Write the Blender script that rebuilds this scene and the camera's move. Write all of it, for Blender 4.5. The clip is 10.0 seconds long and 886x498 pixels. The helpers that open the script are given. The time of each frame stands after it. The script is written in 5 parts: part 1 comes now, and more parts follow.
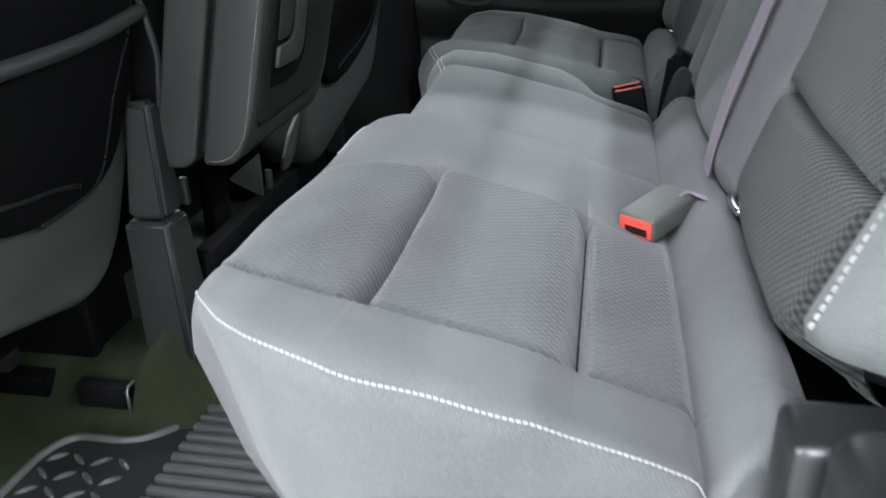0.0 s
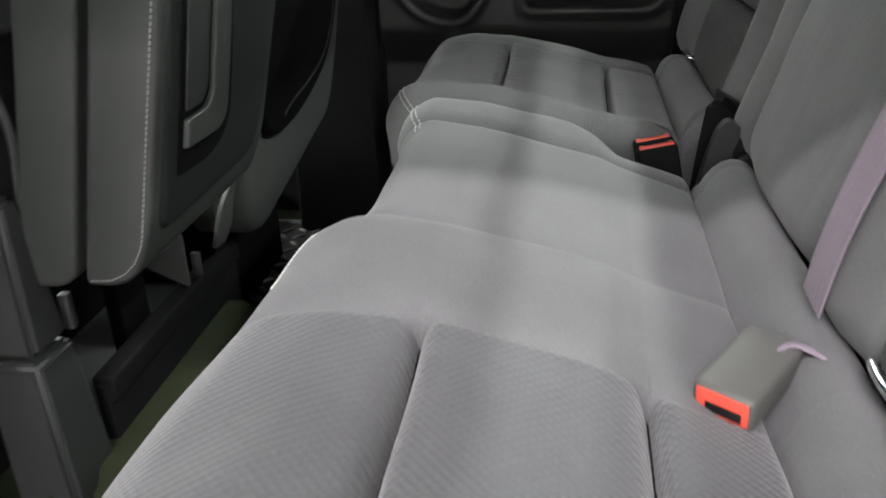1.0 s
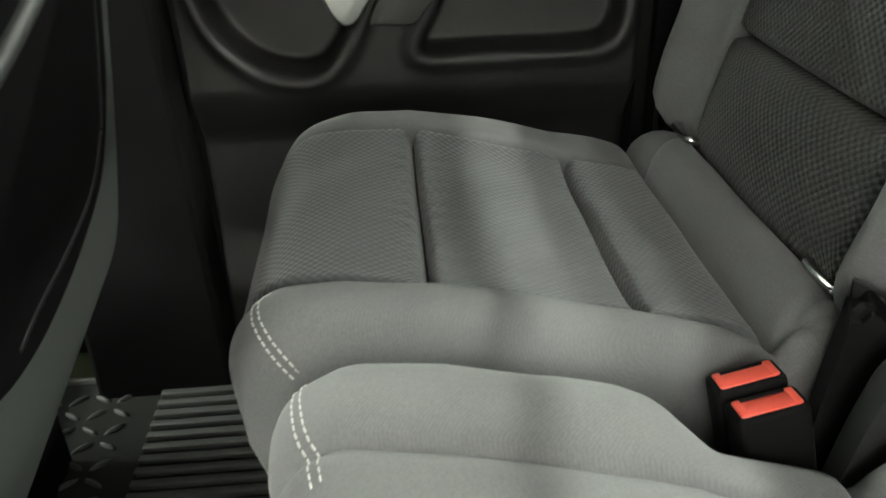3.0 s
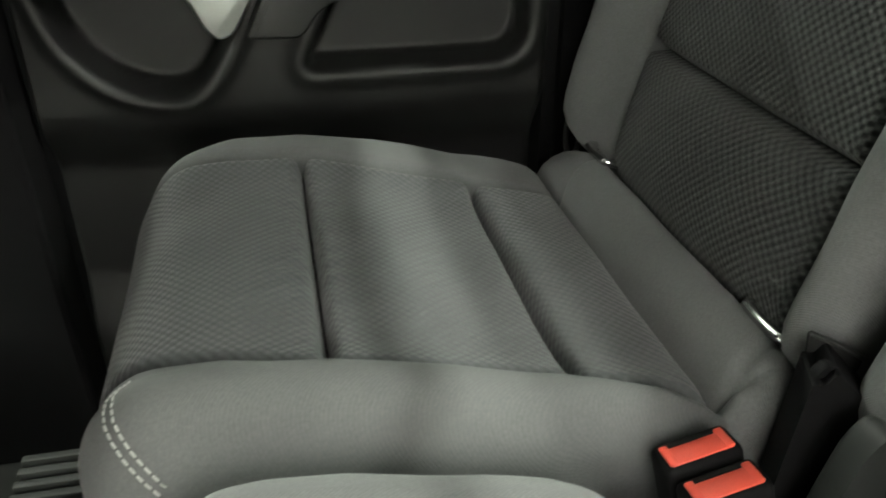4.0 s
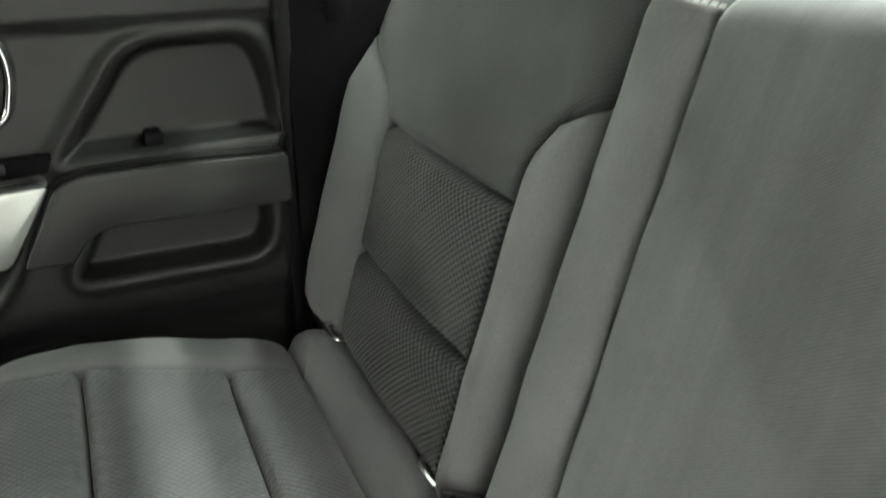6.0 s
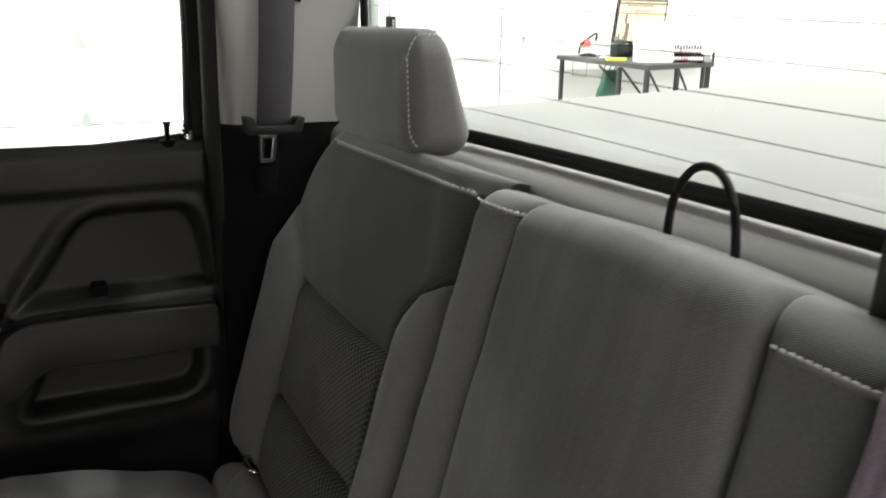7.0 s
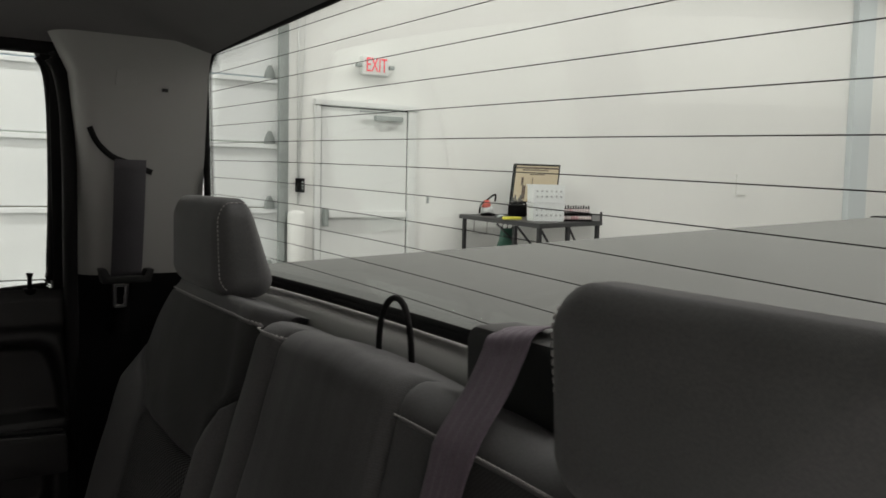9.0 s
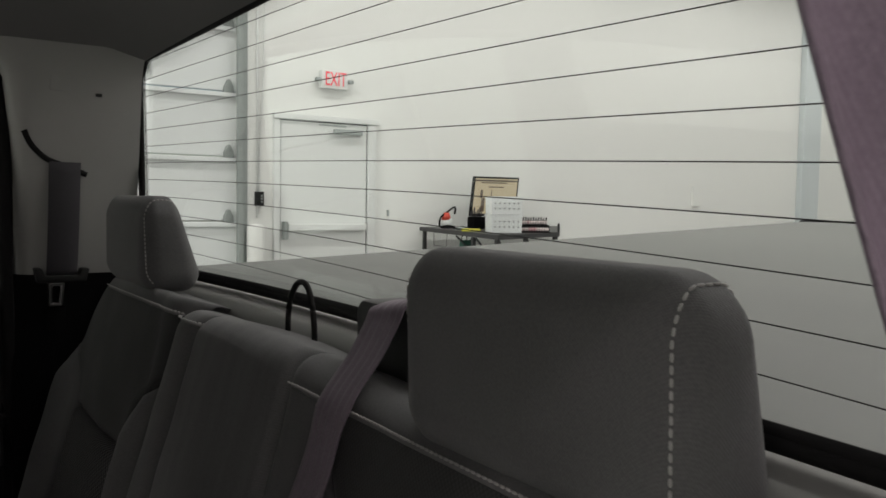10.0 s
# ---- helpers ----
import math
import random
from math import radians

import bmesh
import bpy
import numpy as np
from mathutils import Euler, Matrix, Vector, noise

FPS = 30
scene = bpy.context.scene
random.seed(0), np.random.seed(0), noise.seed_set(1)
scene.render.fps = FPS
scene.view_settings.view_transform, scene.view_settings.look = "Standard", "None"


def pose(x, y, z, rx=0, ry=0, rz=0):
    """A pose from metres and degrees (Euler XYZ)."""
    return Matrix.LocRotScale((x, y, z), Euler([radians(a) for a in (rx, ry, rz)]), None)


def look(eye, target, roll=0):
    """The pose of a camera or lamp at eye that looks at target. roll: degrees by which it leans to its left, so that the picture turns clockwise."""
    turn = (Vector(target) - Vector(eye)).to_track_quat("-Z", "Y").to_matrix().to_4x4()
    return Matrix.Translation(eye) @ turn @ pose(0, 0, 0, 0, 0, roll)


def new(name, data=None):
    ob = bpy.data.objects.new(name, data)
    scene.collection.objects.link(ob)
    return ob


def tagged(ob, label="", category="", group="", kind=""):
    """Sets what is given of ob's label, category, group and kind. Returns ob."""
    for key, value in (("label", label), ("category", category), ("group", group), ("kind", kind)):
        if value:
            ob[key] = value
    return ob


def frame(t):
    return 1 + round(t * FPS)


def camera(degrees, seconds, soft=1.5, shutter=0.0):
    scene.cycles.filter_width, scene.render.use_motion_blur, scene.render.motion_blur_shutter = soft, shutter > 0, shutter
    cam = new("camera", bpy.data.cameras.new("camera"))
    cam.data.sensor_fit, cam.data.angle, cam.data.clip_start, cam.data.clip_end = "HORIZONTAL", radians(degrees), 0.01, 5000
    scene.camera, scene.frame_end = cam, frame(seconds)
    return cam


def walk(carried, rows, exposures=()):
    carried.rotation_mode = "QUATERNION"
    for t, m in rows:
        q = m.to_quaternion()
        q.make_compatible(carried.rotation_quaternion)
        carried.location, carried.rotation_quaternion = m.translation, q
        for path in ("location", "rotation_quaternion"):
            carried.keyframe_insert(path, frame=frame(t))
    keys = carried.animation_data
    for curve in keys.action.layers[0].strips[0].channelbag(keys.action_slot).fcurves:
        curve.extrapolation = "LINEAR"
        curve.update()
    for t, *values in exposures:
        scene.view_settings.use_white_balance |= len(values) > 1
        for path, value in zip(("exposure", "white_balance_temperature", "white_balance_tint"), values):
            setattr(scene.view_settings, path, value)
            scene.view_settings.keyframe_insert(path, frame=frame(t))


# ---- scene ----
cam = camera(57.0, 10.0, 1.6, 0.4)
PATH = [
    (0, (-0.0297, 0.1365, 0.7100), (-0.3915, 1.9144, -0.1318), -1.77),
    (0.5, (-0.0729, 0.2724, 0.7128), (-0.4226, 2.0512, -0.1320), -2.30),
    (1, (-0.0978, 0.4391, 0.7135), (-0.3831, 2.2221, -0.1463), -2.02),
    (1.5, (-0.1411, 0.5856, 0.7241), (-0.3521, 2.3707, -0.1529), -1.66),
    (2, (-0.1951, 0.7465, 0.7265), (-0.2928, 2.5255, -0.1822), -0.90),
    (2.5, (-0.2170, 0.8852, 0.7370), (-0.2199, 2.6518, -0.2006), -1.48),
    (2.7, (-0.2150, 0.9402, 0.7420), (-0.1710, 2.6932, -0.2198), -1.78),
    (3.8, (-0.2104, 1.0841, 0.7258), (0.0919, 2.7957, -0.2637), -0.36),
    (4, (-0.2044, 1.0981, 0.7288), (0.1538, 2.8008, -0.2573), 0.04),
    (4.5, (-0.1918, 1.1240, 0.7286), (0.3183, 2.7928, -0.2485), 1.06),
    (5, (-0.1785, 1.0960, 0.7559), (0.4358, 2.7322, -0.2165), 0.26),
    (5.5, (-0.1515, 1.0303, 0.8341), (0.5396, 2.6550, -0.1054), -0.21),
    (6, (-0.1388, 0.9392, 0.9209), (0.6097, 2.5998, 0.0949), -0.22),
    (6.2, (-0.1418, 0.9042, 0.9489), (0.6365, 2.5799, 0.1832), -0.22),
    (7.3, (-0.1030, 0.7500, 1.0030), (0.7760, 2.4839, 0.5330), 1.30),
    (7.5, (-0.0960, 0.7280, 1.0050), (0.8010, 2.4598, 0.5620), 1.40),
    (8, (-0.0810, 0.6520, 1.0130), (0.8672, 2.3645, 0.6028), 1.40),
    (8.5, (-0.0930, 0.5680, 1.0270), (0.9108, 2.2768, 0.7580), 1.40),
    (9, (-0.0790, 0.5200, 1.0160), (0.9672, 2.2174, 0.8600), 1.20),
    (9.5, (-0.0660, 0.4630, 1.0030), (1.0098, 2.1436, 0.8680), 1.00),
    (10, (-0.0570, 0.4300, 0.9930), (1.0592, 2.0854, 0.8750), 0.90),
]
EXPOSURES = [(0.0, 2.2, 5800, 6), (0.5, 2.3, 6050, 10), (1.0, 2.35, 6400, 11), (1.5, 2.35, 6700, 11), (2.0, 2.6, 6800, 7), (2.5, 2.95, 6750, 6), (4.0, 2.85, 6850, 3), (4.5, 2.85, 6820, 3), (5.5, 2.82, 6720, 3), (6.2, 3.18, 6600, 5), (7.3, 0.9, 6850, 20), (8.0, 0.22, 6900, 21), (8.5, -0.12, 6900, 21), (9.0, -0.38, 6850, 20), (10.0, -0.42, 6800, 20)]
walk(cam, [(t, look(eye, target, roll)) for t, eye, target, roll in PATH], EXPOSURES)

from mathutils.bvhtree import BVHTree

# ---- world and light ----
world = bpy.data.worlds.new("world")
scene.world = world
world.use_nodes = True
wn = world.node_tree.nodes
sky = wn.new("ShaderNodeTexSky")
sky.sky_type, sky.sun_disc = 'NISHITA', False
sky.sun_elevation, sky.sun_rotation = radians(40), radians(120)
world.node_tree.links.new(sky.outputs[0], wn["Background"].inputs[0])
wn["Background"].inputs[1].default_value = 0.1


def strip_lamp(x, y, z, sx, sy, power, color=(1.0, 0.98, 0.95)):
    d = bpy.data.lights.new("shop_light", 'AREA')
    d.shape, d.size, d.size_y, d.energy, d.color = 'RECTANGLE', sx, sy, power, color
    ob = new("shop_light", d)
    ob.matrix_world = pose(x, y, z)
    return ob


CEIL = 4.6
GROUND = -0.45
# rows of ceiling tubes in the shop, out of view, with added fill strips
strip_lamp(-0.6, -2.7, CEIL - 0.12, 2.8, 0.14, 120, (1.0, 0.895, 0.945))
# added fill strips: brighten the far seat and the near wall
strip_lamp(-0.8, -4.3, CEIL - 0.12, 3.2, 0.14, 22, (1.0, 0.915, 0.95))
strip_lamp(-0.8, -5.9, CEIL - 0.12, 3.2, 0.14, 22, (1.0, 0.915, 0.95))
strip_lamp(-2.0, -7.3, CEIL - 0.12, 9.0, 0.14, 70, (1.0, 0.93, 0.955))
for lx, power in ((5.0, 50), (8.0, 50), (11.0, 50)):
    strip_lamp(lx, -2.7, CEIL - 0.12, 0.14, 1.8, power, (1.0, 0.915, 0.95))
strip_lamp(9.5, -6.6, CEIL - 0.12, 0.14, 2.4, 60, (0.97, 1.0, 0.96))
# added fill: lights the front wall so soft light reaches the backrests
strip_lamp(-7.6, 1.2, CEIL - 0.12, 0.14, 9.0, 920, (0.96, 1.0, 0.95))
for lx, power in ((2.1, 62), (3.56, 62), (5.0, 46), (8.0, 46), (11.0, 46)):
    strip_lamp(lx, 1.2, CEIL - 0.12, 0.14, 3.4, power, (0.95, 1.0, 0.95))
for lx, power in ((-2.25, 45), (0.65, 65), (3.56, 55), (6.5, 48), (9.5, 48), (12.4, 42)):
    strip_lamp(lx, 6.6, CEIL - 0.12, 2.6, 0.14, power, (0.97, 1.0, 0.96))


# ---- materials ----
def material(name, color, rough=0.6, metal=0.0, noise_scale=120.0, var=0.15, bump=0.15, dist=0.001, big=6.0, spec=0.5):
    """Plain surface with variation at a large and a small scale and fine relief."""
    m = bpy.data.materials.new(name)
    m.use_nodes = True
    n, l = m.node_tree.nodes, m.node_tree.links
    b = n["Principled BSDF"]
    co = n.new("ShaderNodeTexCoord")
    n1, n2 = n.new("ShaderNodeTexNoise"), n.new("ShaderNodeTexNoise")
    n1.inputs["Scale"].default_value, n2.inputs["Scale"].default_value = noise_scale, big
    n1.inputs["Detail"].default_value = n2.inputs["Detail"].default_value = 4
    for t in (n1, n2):
        l.new(co.outputs["Object"], t.inputs["Vector"])
    add = n.new("ShaderNodeMath")
    add.operation = 'ADD'
    l.new(n1.outputs[0], add.inputs[0])
    l.new(n2.outputs[0], add.inputs[1])
    ramp = n.new("ShaderNodeMapRange")
    ramp.inputs[1].default_value, ramp.inputs[2].default_value = 0.6, 1.4
    ramp.inputs[3].default_value, ramp.inputs[4].default_value = 1 - var, 1 + var
    l.new(add.outputs[0], ramp.inputs[0])
    mul = n.new("ShaderNodeVectorMath")
    mul.operation = 'SCALE'
    mul.inputs[0].default_value = color
    l.new(ramp.outputs[0], mul.inputs["Scale"])
    l.new(mul.outputs[0], b.inputs["Base Color"])
    b.inputs["Roughness"].default_value, b.inputs["Metallic"].default_value = rough, metal
    b.inputs["Specular IOR Level"].default_value = spec
    if bump:
        bp = n.new("ShaderNodeBump")
        bp.inputs["Strength"].default_value, bp.inputs["Distance"].default_value = bump, dist
        l.new(n1.outputs[0], bp.inputs["Height"])
        l.new(bp.outputs[0], b.inputs["Normal"])
    return m


def fabric(name, color, pitch, depth, strength, sheen=0.12, accent=0.5, rough=0.9, stretch=1.0, ribs=0.0, nap=0.0, way=(1.0, 1.0), crisp=1.0):
    """Woven cloth: staggered raised cells of the given pitch in metres, drawn out into cords by ribs, over fine fibre noise and a soft large mottling."""
    m = material(name, color, rough, 0, 520, 0.22, 0, big=9, spec=0.2)
    n, l = m.node_tree.nodes, m.node_tree.links
    b = n["Principled BSDF"]
    co = n.new("ShaderNodeTexCoord")
    sep = n.new("ShaderNodeSeparateXYZ")
    l.new(co.outputs["Object"], sep.inputs[0])

    def math_node(op, a, c):
        k = n.new("ShaderNodeMath")
        k.operation = op
        for i, v in enumerate((a, c)):
            if v is None:
                continue
            if isinstance(v, (int, float)):
                k.inputs[i].default_value = v
            else:
                l.new(v, k.inputs[i])
        return k.outputs[0]

    along = math_node('ADD', math_node('MULTIPLY', sep.outputs[0], way[0]), math_node('MULTIPLY', sep.outputs[2], way[1]))
    k = math.pi * 2 / pitch
    rows = math_node('MULTIPLY', along, k * stretch)
    cols = math_node('MULTIPLY', sep.outputs[1], k)
    p, q = math_node('SINE', math_node('ADD', cols, rows), None), math_node('SINE', math_node('SUBTRACT', cols, rows), None)
    wave = math_node('MULTIPLY', math_node('ADD', p, q), 0.5)
    cord = math_node('MULTIPLY', p, ribs)
    wave = math_node('ADD', math_node('MULTIPLY', wave, 1 - ribs), cord)
    fib = n.new("ShaderNodeTexNoise")
    fib.inputs["Scale"].default_value = 1500
    l.new(co.outputs["Object"], fib.inputs["Vector"])
    high = math_node('ADD', wave, math_node('MULTIPLY', fib.outputs[0], 0.8))
    bp = n.new("ShaderNodeBump")
    bp.inputs["Strength"].default_value, bp.inputs["Distance"].default_value = strength, depth
    l.new(high, bp.inputs["Height"])
    l.new(bp.outputs[0], b.inputs["Normal"])
    mix = n.new("ShaderNodeMapRange")
    mix.interpolation_type = 'SMOOTHSTEP'
    mix.inputs[1].default_value, mix.inputs[2].default_value = -crisp, crisp
    mix.inputs[3].default_value, mix.inputs[4].default_value = 1 - accent, 1 + accent * 0.5
    l.new(wave, mix.inputs[0])
    if nap:
        # brushed nap: faint streaks running up the cloth
        squeeze = n.new("ShaderNodeMapping")
        squeeze.inputs["Scale"].default_value = (3, 60, 3)
        streak = n.new("ShaderNodeTexNoise")
        streak.inputs["Scale"].default_value, streak.inputs["Detail"].default_value = 1.0, 3
        l.new(co.outputs["Object"], squeeze.inputs[0])
        l.new(squeeze.outputs[0], streak.inputs["Vector"])
        shade = n.new("ShaderNodeMapRange")
        shade.inputs[1].default_value, shade.inputs[2].default_value = 0.3, 0.7
        shade.inputs[3].default_value, shade.inputs[4].default_value = 1 - nap, 1 + nap
        l.new(streak.outputs[0], shade.inputs[0])
        mixed = math_node('MULTIPLY', mix.outputs[0], shade.outputs[0])
    else:
        mixed = mix.outputs[0]
    old = b.inputs["Base Color"].links[0].from_socket
    sc = n.new("ShaderNodeVectorMath")
    sc.operation = 'SCALE'
    l.new(old, sc.inputs[0])
    l.new(mixed, sc.inputs["Scale"])
    l.new(sc.outputs[0], b.inputs["Base Color"])
    b.inputs["Sheen Weight"].default_value = sheen
    b.inputs["Sheen Roughness"].default_value = 0.5
    return m


def glass(name, color=(0.93, 0.965, 0.95)):
    """Thin window glass: clear, slightly tinted, with mirror gloss by Fresnel."""
    m = bpy.data.materials.new(name)
    m.use_nodes = True
    n, l = m.node_tree.nodes, m.node_tree.links
    n.remove(n["Principled BSDF"])
    clear, gloss, mix, fres = n.new("ShaderNodeBsdfTransparent"), n.new("ShaderNodeBsdfGlossy"), n.new("ShaderNodeMixShader"), n.new("ShaderNodeLayerWeight")
    clear.inputs["Color"].default_value = (*color, 1)
    gloss.inputs["Roughness"].default_value = 0.0
    gloss.inputs["Color"].default_value = (0.9, 0.95, 0.93, 1)
    fres.inputs["Blend"].default_value = 0.5
    power, share = n.new("ShaderNodeMath"), n.new("ShaderNodeMath")
    power.operation, share.operation = 'POWER', 'MULTIPLY_ADD'
    power.inputs[1].default_value = 5.0
    share.inputs[1].default_value, share.inputs[2].default_value = 0.85, 0.02
    l.new(fres.outputs["Facing"], power.inputs[0])
    l.new(power.outputs[0], share.inputs[0])
    l.new(share.outputs[0], mix.inputs[0])
    l.new(clear.outputs[0], mix.inputs[1])
    l.new(gloss.outputs[0], mix.inputs[2])
    l.new(mix.outputs[0], n["Material Output"].inputs["Surface"])
    return m


def emitter(name, color, strength):
    m = bpy.data.materials.new(name)
    m.use_nodes = True
    b = m.node_tree.nodes["Principled BSDF"]
    b.inputs["Base Color"].default_value = (*color, 1)
    b.inputs["Emission Color"].default_value = (*color, 1)
    b.inputs["Emission Strength"].default_value = strength
    return m


CLOTH = fabric("seat_cloth", (0.105, 0.108, 0.108), 0.0022, 0.0002, 0.35, accent=0.1)
WEAVE = fabric("seat_insert_weave", (0.070, 0.073, 0.075), 0.0078, 0.0011, 0.42, sheen=0.22, accent=0.07, ribs=0.0, way=(1.0, 0.35))
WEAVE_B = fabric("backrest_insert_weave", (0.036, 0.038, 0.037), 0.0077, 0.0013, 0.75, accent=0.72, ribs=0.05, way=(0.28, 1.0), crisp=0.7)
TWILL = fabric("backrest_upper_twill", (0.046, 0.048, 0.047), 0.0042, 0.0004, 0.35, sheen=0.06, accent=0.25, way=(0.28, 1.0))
BACKCLOTH = fabric("seat_back_cloth", (0.10, 0.103, 0.103), 0.003, 0.0002, 0.3, accent=0.12, nap=0.09)
BELT = fabric("belt_webbing", (0.165, 0.136, 0.165), 0.004, 0.0003, 0.15, accent=0.06, rough=0.7)
BELT_DARK = fabric("belt_webbing_dark", (0.06, 0.06, 0.065), 0.004, 0.0003, 0.4, accent=0.15, rough=0.7)
THREAD = material("white_thread", (0.36, 0.36, 0.345), 0.7, 0, 800, 0.1, 0.1)
PIPE = material("grey_piping", (0.14, 0.14, 0.14), 0.7)
PLASTIC = material("black_grained_plastic", (0.007, 0.007, 0.0074), 0.65, 0, 1400, 0.1, 0.35, 0.0004, spec=0.06)
PLASTIC_G = material("charcoal_plastic", (0.020, 0.022, 0.021), 0.55, 0, 1400, 0.1, 0.3, 0.0004, spec=0.3)
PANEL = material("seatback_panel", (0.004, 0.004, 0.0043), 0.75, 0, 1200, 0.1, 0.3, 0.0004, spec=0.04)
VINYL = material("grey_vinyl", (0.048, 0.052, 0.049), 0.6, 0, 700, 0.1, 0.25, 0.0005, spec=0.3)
# Grey vinyl darkened: dim light on the centre seat is put into its colour.
VINYL_SHADED = material("centre_seat_vinyl", (0.023, 0.026, 0.024), 0.6, 0, 700, 0.1, 0.25, 0.0005, spec=0.3)
LEDGE = material("ledge_vinyl", (0.145, 0.15, 0.14), 0.5, 0, 700, 0.1, 0.25, 0.0005, spec=0.3)
DOORTRIM = material("door_trim", (0.014, 0.0146, 0.0142), 0.48, 0, 1400, 0.1, 0.3, 0.0004, spec=0.38)
SHELL = material("dark_seat_shell", (0.0135, 0.0160, 0.0142), 0.52, 0, 1200, 0.1, 0.3, 0.0004, spec=0.12)
LIP = material("glossy_black_lip", (0.010, 0.010, 0.0105), 0.3, 0, 1200, 0.1, 0.1, 0.0003, spec=0.5)
DULLSILVER = material("dull_grey_bezel", (0.045, 0.050, 0.046), 0.5, 0.4, 600, 0.06, 0.05)
THREAD_D = material("tan_thread", (0.17, 0.165, 0.15), 0.8, 0, 800, 0.1, 0.1)
PILLAR = material("light_grey_pillar_trim", (0.335, 0.345, 0.325), 0.55, 0, 1400, 0.06, 0.2, 0.0003)
HEADLINER = material("headliner_cloth", (0.15, 0.15, 0.147), 0.95, 0, 900, 0.1, 0.3, 0.0005)
SILVER = material("satin_silver_trim", (0.40, 0.42, 0.40), 0.38, 0.9, 600, 0.05, 0.05)
CHROME = material("bright_steel", (0.75, 0.75, 0.75), 0.18, 1.0, 300, 0.05, 0)
RED = material("red_release_button", (0.66, 0.075, 0.048), 0.4, 0, 600, 0.08, 0.05)
BUCKLE_G = material("buckle_plastic", (0.080, 0.082, 0.074), 0.5, 0, 1200, 0.08, 0.2, 0.0003)
CARPET = material("dark_green_grey_carpet", (0.031, 0.039, 0.020), 1.0, 0, 700, 0.45, 1.0, 0.004, 9, spec=0.1)
# Mat rubber darkened: shade between ribs and treads is in the sheet's colour.
RUBBER_SHADE = material("black_rubber_sheet", (0.020, 0.021, 0.020), 0.6, 0, 900, 0.15, 0.2, 0.0005, spec=0.1)
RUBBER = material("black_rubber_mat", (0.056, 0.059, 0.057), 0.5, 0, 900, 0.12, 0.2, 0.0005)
TONNEAU = material("black_vinyl_tonneau", (0.142, 0.142, 0.136), 0.6, 0, 500, 0.12, 0.25, 0.0008, 2)
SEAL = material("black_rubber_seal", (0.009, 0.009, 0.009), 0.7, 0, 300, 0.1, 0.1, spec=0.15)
GLASS = glass("window_glass")
WALL = material("white_painted_wall", (0.8, 0.8, 0.78), 0.75, 0, 40, 0.03, 0.1, 0.002, 0.7)
GARAGE = material("white_garage_steel", (0.78, 0.8, 0.8), 0.5, 0, 120, 0.03, 0.05, 0.001, 1)
STEEL_G = material("galvanised_track", (0.35, 0.38, 0.37), 0.45, 0.6, 60, 0.15, 0.1)
CONCRETE = material("concrete_floor", (0.35, 0.35, 0.34), 0.6, 0, 25, 0.15, 0.1, 0.002, 1)
DOORPAINT = material("grey_white_door_paint", (0.72, 0.73, 0.72), 0.5, 0, 60, 0.03, 0.05)
DARKMETAL = material("black_steel", (0.03, 0.03, 0.032), 0.45, 0.3, 200, 0.1, 0.1)
TRUCKPAINT = material("truck_body_paint", (0.03, 0.03, 0.032), 0.3, 0.2, 100, 0.05, 0)


# ---- building helpers ----
def thing(name, loc, label="", category="", group="", kind=""):
    ob = new(name)
    ob.empty_display_size = 0.05
    ob.location = loc
    ob["base"] = 1
    return tagged(ob, label, category, group, kind)


def base_of(parent):
    p = Vector((0, 0, 0))
    while parent is not None:
        p = p + parent.location
        parent = parent.parent
    return p


def link(name, mesh, mat, parent=None, label="", smooth=True):
    mesh.materials.append(mat)
    if smooth:
        mesh.polygons.foreach_set("use_smooth", [True] * len(mesh.polygons))
    ob = new(name, mesh)
    if parent is not None:
        mesh.transform(Matrix.Translation(-base_of(parent)))
        ob.parent = parent
    if label:
        ob["label"] = label
    return ob


def part(name, bm, mat, parent=None, label="", smooth=True, angle=40):
    """One bmesh, in world metres, as one mesh object under its parent."""
    if smooth:
        for e in bm.edges:
            e.smooth = not (len(e.link_faces) == 2 and e.calc_face_angle(0) > radians(angle))
    me = bpy.data.meshes.new(name)
    bm.to_mesh(me)
    bm.free()
    return link(name, me, mat, parent, label, smooth)


def raw(name, verts, faces, mat, parent=None, label="", smooth=True):
    me = bpy.data.meshes.new(name)
    me.from_pydata([tuple(map(float, v)) for v in verts], [], [tuple(map(int, f)) for f in faces])
    me.validate()
    return link(name, me, mat, parent, label, smooth)


def box(x0, x1, y0, y1, z0, z1, bevel=0.004, seg=2, m=None):
    bm = bmesh.new()
    bmesh.ops.create_cube(bm, size=1)
    bmesh.ops.transform(bm, verts=bm.verts, matrix=Matrix.Translation(((x0 + x1) / 2, (y0 + y1) / 2, (z0 + z1) / 2)) @ Matrix.Diagonal((x1 - x0, y1 - y0, z1 - z0, 1)))
    if bevel:
        bmesh.ops.bevel(bm, geom=bm.edges[:], offset=bevel, segments=seg, affect='EDGES', profile=0.5, clamp_overlap=True)
    if m is not None:
        bmesh.ops.transform(bm, verts=bm.verts, matrix=m)
    return bm


